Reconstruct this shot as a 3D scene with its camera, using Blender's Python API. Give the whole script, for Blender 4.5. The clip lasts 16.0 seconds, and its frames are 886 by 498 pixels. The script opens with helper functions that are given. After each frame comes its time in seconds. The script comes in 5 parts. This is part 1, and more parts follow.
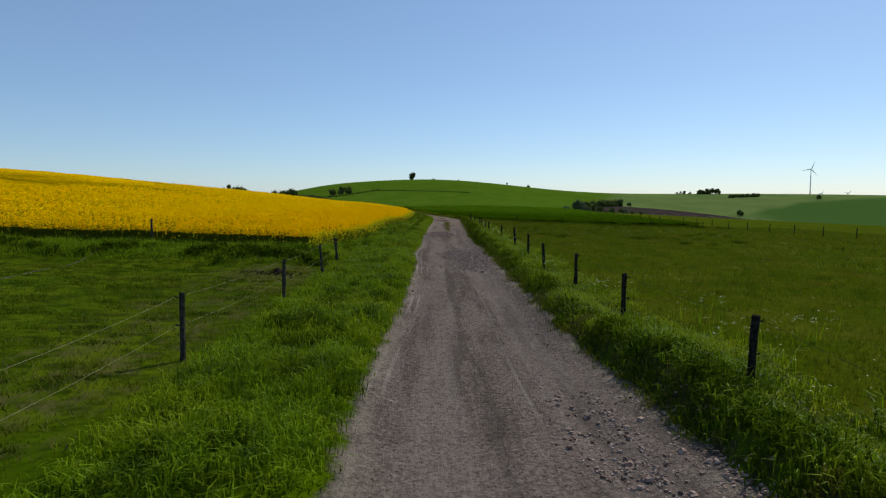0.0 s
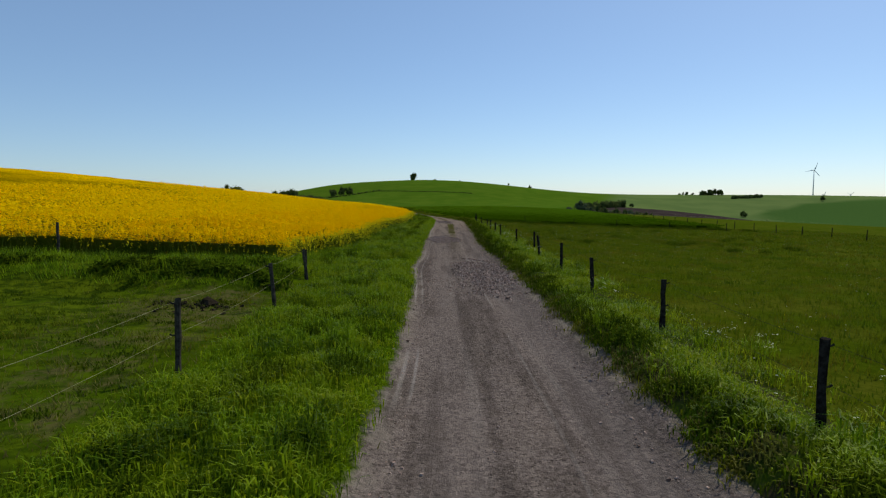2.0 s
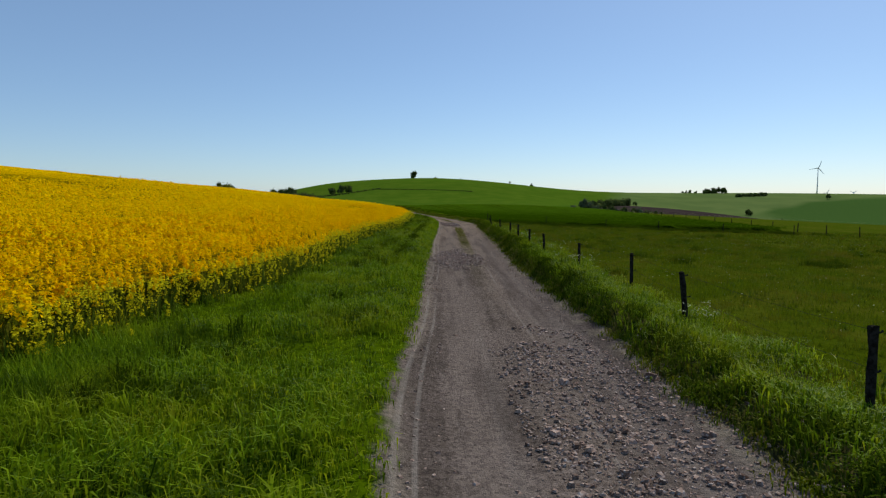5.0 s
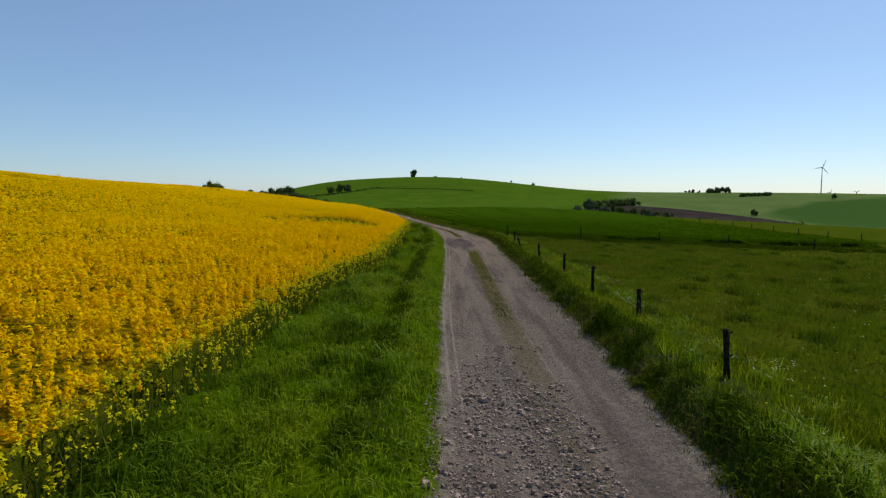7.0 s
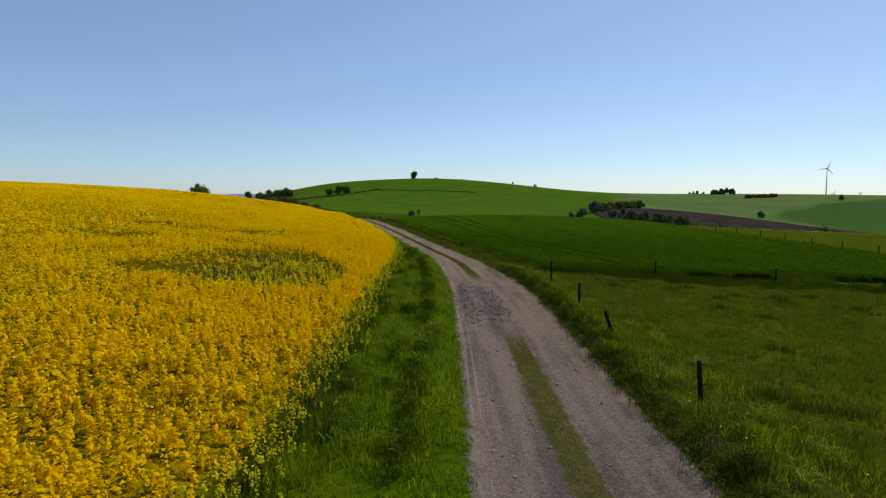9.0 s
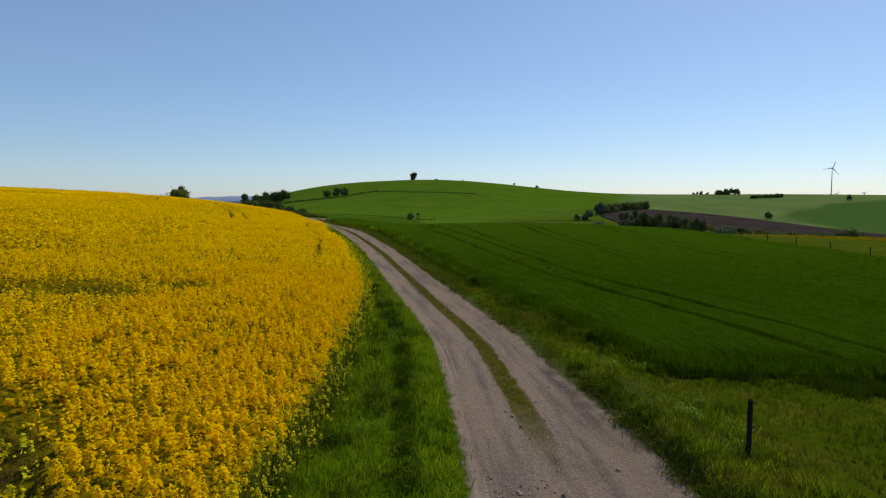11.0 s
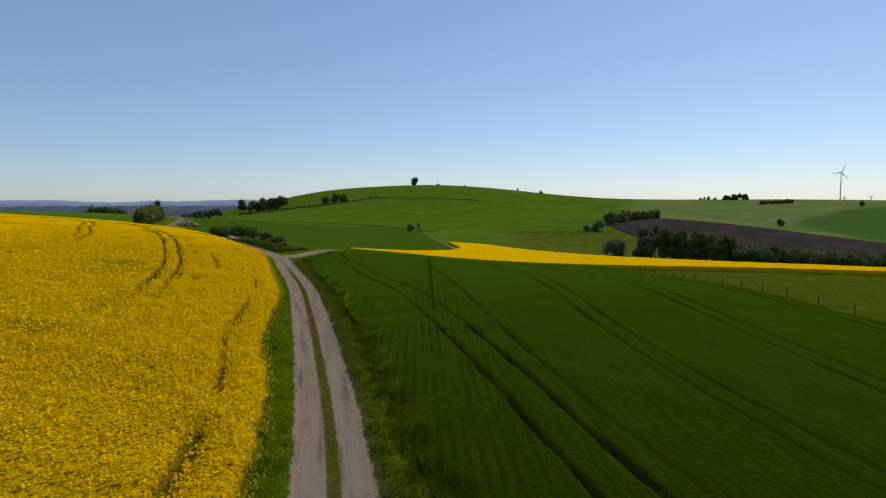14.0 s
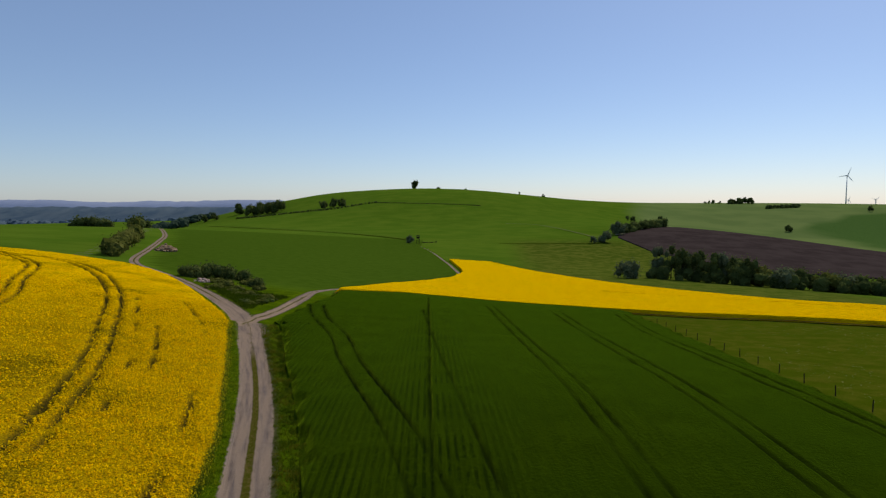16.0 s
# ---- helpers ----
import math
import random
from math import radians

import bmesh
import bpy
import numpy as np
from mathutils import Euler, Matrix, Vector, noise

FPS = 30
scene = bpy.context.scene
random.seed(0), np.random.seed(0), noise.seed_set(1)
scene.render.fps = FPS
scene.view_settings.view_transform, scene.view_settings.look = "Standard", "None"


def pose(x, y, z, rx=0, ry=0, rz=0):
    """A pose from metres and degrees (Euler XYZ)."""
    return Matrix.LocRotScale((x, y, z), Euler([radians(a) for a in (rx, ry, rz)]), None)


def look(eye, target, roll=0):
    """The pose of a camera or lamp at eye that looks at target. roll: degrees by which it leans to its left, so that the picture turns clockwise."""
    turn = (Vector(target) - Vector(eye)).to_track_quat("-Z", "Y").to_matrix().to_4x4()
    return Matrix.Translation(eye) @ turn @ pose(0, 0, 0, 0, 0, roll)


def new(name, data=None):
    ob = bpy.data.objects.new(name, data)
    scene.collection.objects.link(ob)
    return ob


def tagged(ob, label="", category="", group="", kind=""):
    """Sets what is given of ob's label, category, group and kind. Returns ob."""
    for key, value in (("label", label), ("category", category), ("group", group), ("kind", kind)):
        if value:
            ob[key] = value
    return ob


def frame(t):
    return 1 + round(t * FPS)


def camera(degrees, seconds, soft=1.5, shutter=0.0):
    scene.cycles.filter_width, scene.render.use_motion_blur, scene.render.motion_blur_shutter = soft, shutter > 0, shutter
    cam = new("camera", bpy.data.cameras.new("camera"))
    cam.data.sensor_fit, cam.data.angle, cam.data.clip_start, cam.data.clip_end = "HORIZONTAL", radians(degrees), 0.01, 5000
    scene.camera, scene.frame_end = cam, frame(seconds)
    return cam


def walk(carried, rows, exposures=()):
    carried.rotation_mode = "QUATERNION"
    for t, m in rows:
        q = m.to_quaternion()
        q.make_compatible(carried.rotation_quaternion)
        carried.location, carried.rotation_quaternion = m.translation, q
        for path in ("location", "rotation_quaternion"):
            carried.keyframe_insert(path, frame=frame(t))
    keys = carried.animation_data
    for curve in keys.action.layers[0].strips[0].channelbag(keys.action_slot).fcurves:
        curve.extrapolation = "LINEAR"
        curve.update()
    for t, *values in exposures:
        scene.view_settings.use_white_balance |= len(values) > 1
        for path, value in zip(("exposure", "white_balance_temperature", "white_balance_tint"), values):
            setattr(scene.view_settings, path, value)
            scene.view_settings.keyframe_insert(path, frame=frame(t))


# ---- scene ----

# The camera: a drone that follows the track and climbs. Rows: seconds, eye, yaw, pitch, roll.
cam = camera(72.0, 16.0, soft=1.25)
PATH = [
    (0, (1.079, -1.606, 2.646), -0.980, -4.548, -0.002),
    (0.5, (1.010, -0.005, 2.637), -0.972, -4.506, 0.032),
    (1, (0.967, 1.775, 2.615), -0.939, -4.475, 0.059),
    (1.5, (0.959, 3.422, 2.591), -0.906, -4.472, 0.109),
    (2, (0.967, 5.190, 2.551), -0.881, -4.482, 0.075),
    (2.5, (0.987, 6.931, 2.508), -0.876, -4.563, 0.057),
    (3, (0.963, 9.022, 2.481), -0.891, -4.614, 0.099),
    (3.2, (0.949, 9.945, 2.472), -0.879, -4.620, 0.078),
    (5.3, (0.695, 23.012, 2.442), -0.846, -4.636, 0.046),
    (5.5, (0.680, 24.617, 2.530), -0.850, -4.668, 0.067),
    (6, (0.585, 28.773, 2.764), -0.844, -4.692, 0.106),
    (6.5, (0.548, 33.007, 2.980), -0.857, -4.698, 0.125),
    (7, (0.486, 37.599, 3.219), -0.844, -4.746, 0.150),
    (7.5, (0.466, 42.002, 3.456), -0.842, -4.697, 0.122),
    (8, (0.321, 46.642, 3.799), -0.822, -4.647, 0.127),
    (8.2, (0.281, 48.540, 3.944), -0.820, -4.655, 0.134),
    (10.3, (0.531, 71.393, 4.613), -0.756, -4.545, -0.062),
    (10.5, (0.520, 73.484, 4.701), -0.764, -4.538, -0.094),
    (11, (0.489, 78.699, 4.916), -0.763, -4.506, -0.123),
    (11.5, (0.496, 83.724, 5.235), -0.743, -4.486, -0.100),
    (12, (0.534, 88.675, 5.753), -0.711, -4.432, -0.134),
    (12.5, (0.568, 93.487, 6.563), -0.681, -4.355, -0.125),
    (13, (0.568, 98.259, 7.710), -0.649, -4.293, -0.157),
    (13.5, (0.501, 103.066, 9.181), -0.636, -4.296, -0.153),
    (14, (0.466, 108.205, 11.133), -0.617, -4.262, -0.116),
    (14.5, (0.488, 113.295, 13.240), -0.630, -4.269, -0.114),
    (15, (0.529, 118.555, 15.434), -0.613, -4.275, -0.055),
    (15.5, (0.550, 123.703, 17.562), -0.610, -4.324, -0.031),
    (16, (0.547, 128.961, 19.711), -0.578, -4.324, 0.014),
]


def flown(eye, yaw, pitch, roll):
    yaw, pitch = radians(yaw), radians(pitch)
    ahead = Vector((-math.sin(yaw) * math.cos(pitch), math.cos(yaw) * math.cos(pitch), math.sin(pitch)))
    return look(eye, Vector(eye) + 2 * ahead, roll)


walk(cam, [(t, flown(eye, yaw, pitch, roll)) for t, eye, yaw, pitch, roll in PATH], [(0.0, -0.02, 6700.0, 8.0), (8.0, -0.02, 6700.0, 9.0), (11.5, -0.05, 6800.0, 12.0), (16.0, -0.12, 6900.0, 16.0)])

# ---- light ----
SUN_ELEVATION, SUN_AZIMUTH = 46.0, 38.0  # degrees; azimuth clockwise from +y
world = bpy.data.worlds.new("sky")
scene.world = world
world.use_nodes = True
wt = world.node_tree
sky = wt.nodes.new("ShaderNodeTexSky")
sky.sky_type = "NISHITA"
sky.sun_disc = False
sky.sun_elevation, sky.sun_rotation = radians(SUN_ELEVATION), radians(SUN_AZIMUTH)
sky.air_density, sky.dust_density, sky.ozone_density, sky.altitude = 0.9, 0.45, 6.5, 300
veil = wt.nodes.new("ShaderNodeMix")  # thin even summer haze over the whole sky
veil.data_type = "RGBA"
veil.inputs[0].default_value, veil.inputs[7].default_value = 0.18, (3.5, 5.2, 7.2, 1.0)
wt.links.new(sky.outputs[0], veil.inputs[6]), wt.links.new(veil.outputs[2], wt.nodes["Background"].inputs[0])
wt.nodes["Background"].inputs[1].default_value = 0.115
sun_data = bpy.data.lights.new("sun", "SUN")
sun_data.energy, sun_data.angle, sun_data.color = 2.9, radians(0.53), (1.0, 0.95, 0.86)
sun = new("sun", sun_data)
se, sa = radians(SUN_ELEVATION), radians(SUN_AZIMUTH)
sun.matrix_world = look((900 * math.sin(sa) * math.cos(se), 900 * math.cos(sa) * math.cos(se), 900 * math.sin(se)), (0, 0, 0))

# ---- plan ----
LANDFORMS = [  # x, y, reach, height of broad swells of the land
    (-235, 1310, 75, 6.5),
    (-75, 40, 60, -1.40),
    (-75, 110, 55, 4.99),
    (-75, 175, 50, -1.57),
    (-65, 240, 45, 2.58),
    (-20, 110, 45, -2.05),
    (-20, 180, 45, -1.20),
    (10, 250, 60, -3.48),
    (10, 320, 40, -1.29),
    (45, 120, 60, -0.91),
    (60, 200, 60, 1.28),
    (40, 340, 70, -2.05),
    (10, 430, 70, -2.35),
    (-60, 350, 90, -2.50),
    (-150, 330, 110, 2.74),
    (-150, 150, 120, 5.25),
    (150, 330, 120, 2.05),
    (130, 480, 90, -0.74),
    (230, 480, 110, -10.78),
    (-20, 520, 110, -7.59),
    (120, 640, 120, -1.41),
    (-160, 520, 140, 5.91),
    (300, 720, 150, 25.28),
    (430, 720, 160, -14.25),
    (-50, 800, 200, -22.16),
    (-60, 1150, 330, 83.34),
    (-250, 1000, 240, -27.92),
    (180, 1050, 260, -22.31),
    (480, 1000, 280, -42.34),
    (620, 1400, 350, 16.39),
    (1000, 1550, 400, 9.65),
    (420, 450, 230, -23.48),
    (250, 120, 180, -1.76),
    (-420, 420, 250, 10.23),
    (-520, 850, 230, 1.37),
    (-850, 1000, 420, -44.84),
    (-330, 1150, 150, -20.67),
    # the long crest in the wheat
    (8, 172, 20, 0.95),
    (13, 192, 16, 0.45),
    (28, 188, 26, 1.07),
    (55, 185, 32, 0.74),
    (22, 222, 24, 0.30),
    (40, 135, 30, 0.44),
    (-12, 190, 22, -0.36),
    (30, 262, 24, -0.09),
    (-5, 140, 24, -0.28),
    (60, 240, 30, 0.06),
    (20, 100, 26, -0.11),
]
TRACK = [(2.2, -70), (2.2, -45), (2.2, -25), (2.2, -12), (2.2, -4), (2.15, 3), (2.02, 10), (2.05, 19), (2.15, 28), (2.1, 36), (2.4, 56), (2.62, 66), (2.85, 80), (2.8, 88), (2.1, 100), (0.9, 106.6), (-2.0, 122.6), (-5.4, 140), (-12.3, 168.5), (-18.1, 190.5), (-26.6, 216.6), (-30.6, 227), (-40, 242), (-51, 257), (-62, 270), (-77, 287), (-88, 308), (-102, 346), (-120, 395), (-139, 443), (-185, 540)]
BRANCH = [(-30, 224), (-28, 240), (-28, 258), (-27.5, 276), (-17, 306), (-3, 336), (7, 354), (10, 370), (8.5, 405), (5.6, 450), (-2.4, 520), (-10.8, 563)]
RAPE_EDGE = [(-5.2, 28), (-4.7, 33), (-3.9, 36), (-2.95, 58), (-2.2, 65), (-2.25, 86), (-2.3, 96), (-3.6, 113), (-8.8, 141), (-12.2, 152), (-15.9, 171), (-18.8, 182), (-29.2, 215), (-34, 227), (-51, 253), (-63, 268), (-80, 282), (-120, 300), (-190, 318), (-260, 330)]


def ease(a, b, v):
    s = np.clip((v - a) / (b - a), 0, 1)
    return s * s * (3 - 2 * s)


def grain(x, y, size, seed=0):
    """Smooth value noise from -1 to 1."""
    x, y = np.asarray(x, float) / size + 37.3 * seed, np.asarray(y, float) / size - 11.9 * seed
    i, j = np.floor(x).astype(np.int64), np.floor(y).astype(np.int64)
    u, v = x - i, y - j
    u, v = u * u * (3 - 2 * u), v * v * (3 - 2 * v)

    def dot(a, b):
        n = (a * 374761393 + b * 668265263 + seed * 982451653) & 0x7FFFFFFF
        n = ((n ^ (n >> 13)) * 1274126177) & 0x7FFFFFFF
        return ((n ^ (n >> 16)) & 0xFFFF) / 32767.5 - 1

    return (dot(i, j) * (1 - u) + dot(i + 1, j) * u) * (1 - v) + (dot(i, j + 1) * (1 - u) + dot(i + 1, j + 1) * u) * v


def rounded(points, step):
    """A polyline through the points, rounded by Catmull-Rom."""
    p = np.array([points[0], *points, points[-1]], float)
    out = []
    for a, b, c, d in zip(p, p[1:], p[2:], p[3:]):
        n = max(2, int(np.linalg.norm(c - b) / step))
        for s in np.arange(n) / n:
            out.append(0.5 * (2 * b + (c - a) * s + (2 * a - 5 * b + 4 * c - d) * s * s + (3 * b - a - 3 * c + d) * s**3))
    return np.array(out + [p[-1]])


def beside(line, x, y, reach):
    """Signed distance to the right of a polyline, and the way along it; reach is returned where it is farther."""
    off, along = np.full(x.shape, float(reach)), np.zeros(x.shape)
    lo, hi = line.min(0) - reach, line.max(0) + reach
    near = np.nonzero((x > lo[0]) & (x < hi[0]) & (y > lo[1]) & (y < hi[1]))[0]
    px, py = x[near], y[near]
    best, gone = np.full(near.shape, float(reach)), 0.0
    sign, where = np.ones(near.shape), np.zeros(near.shape)
    for a, b in zip(line, line[1:]):
        d = b - a
        n = math.hypot(*d)
        s = np.clip(((px - a[0]) * d[0] + (py - a[1]) * d[1]) / (n * n), 0, 1)
        ex, ey = px - a[0] - s * d[0], py - a[1] - s * d[1]
        r = np.hypot(ex, ey)
        k = r < best
        best[k], where[k] = r[k], gone + s[k] * n
        sign[k] = np.where(ex[k] * d[1] - ey[k] * d[0] >= 0, 1, -1)
        gone += n
    off[near], along[near] = best * sign, where
    return off, along


track_line, branch_line = rounded(TRACK, 3.0), rounded(BRANCH, 4.0)
edge_line = rounded(RAPE_EDGE, 2.0)
LAND = np.array(LANDFORMS, float)


def swell(x, y):
    x, y = np.atleast_1d(np.asarray(x, float)), np.atleast_1d(np.asarray(y, float))
    z = np.zeros(x.shape)
    for cx, cy, r, h in LAND:
        z += h * np.exp(-((x - cx) ** 2 + (y - cy) ** 2) / (2 * r * r))
    # beyond the hill the land falls away to the plain
    z -= 45 * ease(1950, 2700, np.hypot(x, y)) + 26 * ease(650, 1250, y) * ease(-330, -620, x)
    return z


def rape_edge(y):
    return np.interp(y, edge_line[:, 1], edge_line[:, 0]) + 0.22 * ease(29, 33, y) * (1 - ease(42, 50, y))


def bank_foot(y):
    """Where the little bank on the meadow side of the gravel begins, out from the track's line."""
    return np.interp(y, [0, 7, 10, 30, 44, 50, 70, 84, 95], [2.2, 2.08, 1.92, 1.95, 1.75, 1.95, 2.1, 2.3, 2.3])


def bank_rise(x, y, off):
    tall = np.interp(y, [-8, -4, 8, 12, 28, 36, 52, 62, 72, 80, 88, 97], [0, 0.34, 0.32, 0.12, 0.13, 0.26, 0.28, 0.20, 0.20, 0.30, 0.28, 0.0])
    out = off - bank_foot(y) + 0.10 * grain(x, y, 0.9, 3)
    return tall * (1 + 0.35 * grain(x, y, 1.4, 4)) * ease(-0.02, 0.34, out) * (1 - ease(0.5, 2.0, out))


def land(x, y, off=None, bank=True):
    """The height of the ground."""
    x, y = np.atleast_1d(np.asarray(x, float)), np.atleast_1d(np.asarray(y, float))
    if off is None:
        off = beside(track_line, x, y, 12.0)[0]
    z = swell(x, y)
    near = 1 - ease(150, 300, np.hypot(x, y - 100))
    on = 1 - ease(1.5, 2.1, np.abs(off))
    rut = np.exp(-((np.abs(off - 0.05) - 0.8) / 0.3) ** 2)
    z += near * (-0.05 * on - 0.035 * on * rut + (1 - on) * (0.07 * grain(x, y, 2.3, 1) + 0.035 * grain(x, y, 0.9, 2)))
    z += near * 0.12 * np.exp(-((np.abs(off) - 2.4) / 0.5) ** 2)
    if bank:
        z += bank_rise(x, y, off)
    # the bank below the rape field at the end of the pasture
    z += 0.45 * ease(20.0, 22.6, y) * (1 - ease(23.8, 27.0, y)) * ease(-2.5, -4.5, x) * (1 - ease(-40, -60, x))
    return z


def widen(y):
    """How much wider than usual the driven width is."""
    return 0.20 * (1 - ease(5, 16, y)) + 0.16 * np.exp(-(((y - 28) / 3.5) ** 2))


def ground_at(x, y):
    return float(land(x, y)[0])


# ---- materials ----
class Nodes:
    """Short hand for node trees."""

    def __init__(self, name):
        self.mat = bpy.data.materials.new(name)
        self.mat.use_nodes = True
        self.t = self.mat.node_tree
        self.bsdf = self.t.nodes["Principled BSDF"]
        self.out = self.t.nodes["Material Output"]
        self.bsdf.inputs["Specular IOR Level"].default_value = 0.0
        self.geo = self.t.nodes.new("ShaderNodeNewGeometry")

    def put(self, socket, value):
        if hasattr(value, "is_linked"):
            self.t.links.new(value, socket)
        else:
            socket.default_value = value

    def noise(self, scale, detail=3.0, rough=0.55, vector=None, stretch=None):
        n = self.t.nodes.new("ShaderNodeTexNoise")
        v = vector or self.geo.outputs["Position"]
        if stretch:
            m = self.t.nodes.new("ShaderNodeMapping")
            m.inputs["Scale"].default_value = stretch
            self.t.links.new(v, m.inputs[0])
            v = m.outputs[0]
        self.t.links.new(v, n.inputs["Vector"])
        n.inputs["Scale"].default_value, n.inputs["Detail"].default_value, n.inputs["Roughness"].default_value = scale, detail, rough
        return n.outputs[0]

    def cells(self, scale, out="Distance"):
        n = self.t.nodes.new("ShaderNodeTexVoronoi")
        self.t.links.new(self.geo.outputs["Position"], n.inputs["Vector"])
        n.inputs["Scale"].default_value = scale
        return n.outputs[out]

    def attr(self, name, out="Fac"):
        n = self.t.nodes.new("ShaderNodeAttribute")
        n.attribute_name = name
        return n.outputs[out]

    def math(self, op, a, b=0.0, clamp=False):
        n = self.t.nodes.new("ShaderNodeMath")
        n.operation, n.use_clamp = op, clamp
        self.put(n.inputs[0], a), self.put(n.inputs[1], b)
        return n.outputs[0]

    def step(self, value, a, b):
        """0 at a and 1 at b, smooth between."""
        n = self.t.nodes.new("ShaderNodeMapRange")
        n.interpolation_type = "SMOOTHSTEP"
        lo, hi, p, q = (a, b, 0.0, 1.0) if a < b else (b, a, 1.0, 0.0)
        self.put(n.inputs[0], value)
        for k, v in zip((1, 2, 3, 4), (lo, hi, p, q)):
            n.inputs[k].default_value = v
        return n.outputs[0]

    def mix(self, f, a, b):
        n = self.t.nodes.new("ShaderNodeMix")
        n.data_type = "RGBA"
        self.put(n.inputs[0], f)
        for socket, v in ((n.inputs[6], a), (n.inputs[7], b)):
            self.put(socket, v if hasattr(v, "is_linked") else (*v, 1.0))
        return n.outputs[2]

    def bump(self, height, strength, distance):
        n = self.t.nodes.new("ShaderNodeBump")
        n.inputs["Strength"].default_value, n.inputs["Distance"].default_value = strength, distance
        self.put(n.inputs["Height"], height)
        self.t.links.new(n.outputs[0], self.bsdf.inputs["Normal"])

    def upright(self, share):
        """Turns the shading normal towards the sky, as the many small leaves of a sward do."""
        up, mx = self.t.nodes.new("ShaderNodeCombineXYZ"), self.t.nodes.new("ShaderNodeMix")
        up.inputs[2].default_value = 1.0
        mx.data_type = "VECTOR"
        mx.inputs[0].default_value = share
        self.t.links.new(self.geo.outputs["Normal"], mx.inputs[4]), self.t.links.new(up.outputs[0], mx.inputs[5])
        unit = self.t.nodes.new("ShaderNodeVectorMath")
        unit.operation = "NORMALIZE"
        self.t.links.new(mx.outputs[1], unit.inputs[0])
        self.t.links.new(unit.outputs[0], self.bsdf.inputs["Normal"])

    def fuzz(self, weight, tint, rough=0.5):
        """The soft glow of a sward of fine upright leaves when it is seen along its top."""
        self.put(self.bsdf.inputs["Sheen Weight"], weight)
        self.bsdf.inputs["Sheen Roughness"].default_value = rough
        self.bsdf.inputs["Sheen Tint"].default_value = (*tint, 1.0)

    def done(self, colour, rough=0.8, leaf=0.0):
        self.put(self.bsdf.inputs["Base Color"], colour if hasattr(colour, "is_linked") else (*colour, 1.0))
        self.put(self.bsdf.inputs["Roughness"], rough)
        if leaf:
            tr, mx = self.t.nodes.new("ShaderNodeBsdfTranslucent"), self.t.nodes.new("ShaderNodeMixShader")
            self.put(tr.inputs["Color"], colour if hasattr(colour, "is_linked") else (*colour, 1.0))
            mx.inputs[0].default_value = leaf
            self.t.links.new(self.bsdf.outputs[0], mx.inputs[1]), self.t.links.new(tr.outputs[0], mx.inputs[2])
            self.t.links.new(mx.outputs[0], self.out.inputs[0])
        return self.mat


def island(n):
    return n.geo.outputs["Random Per Island"]


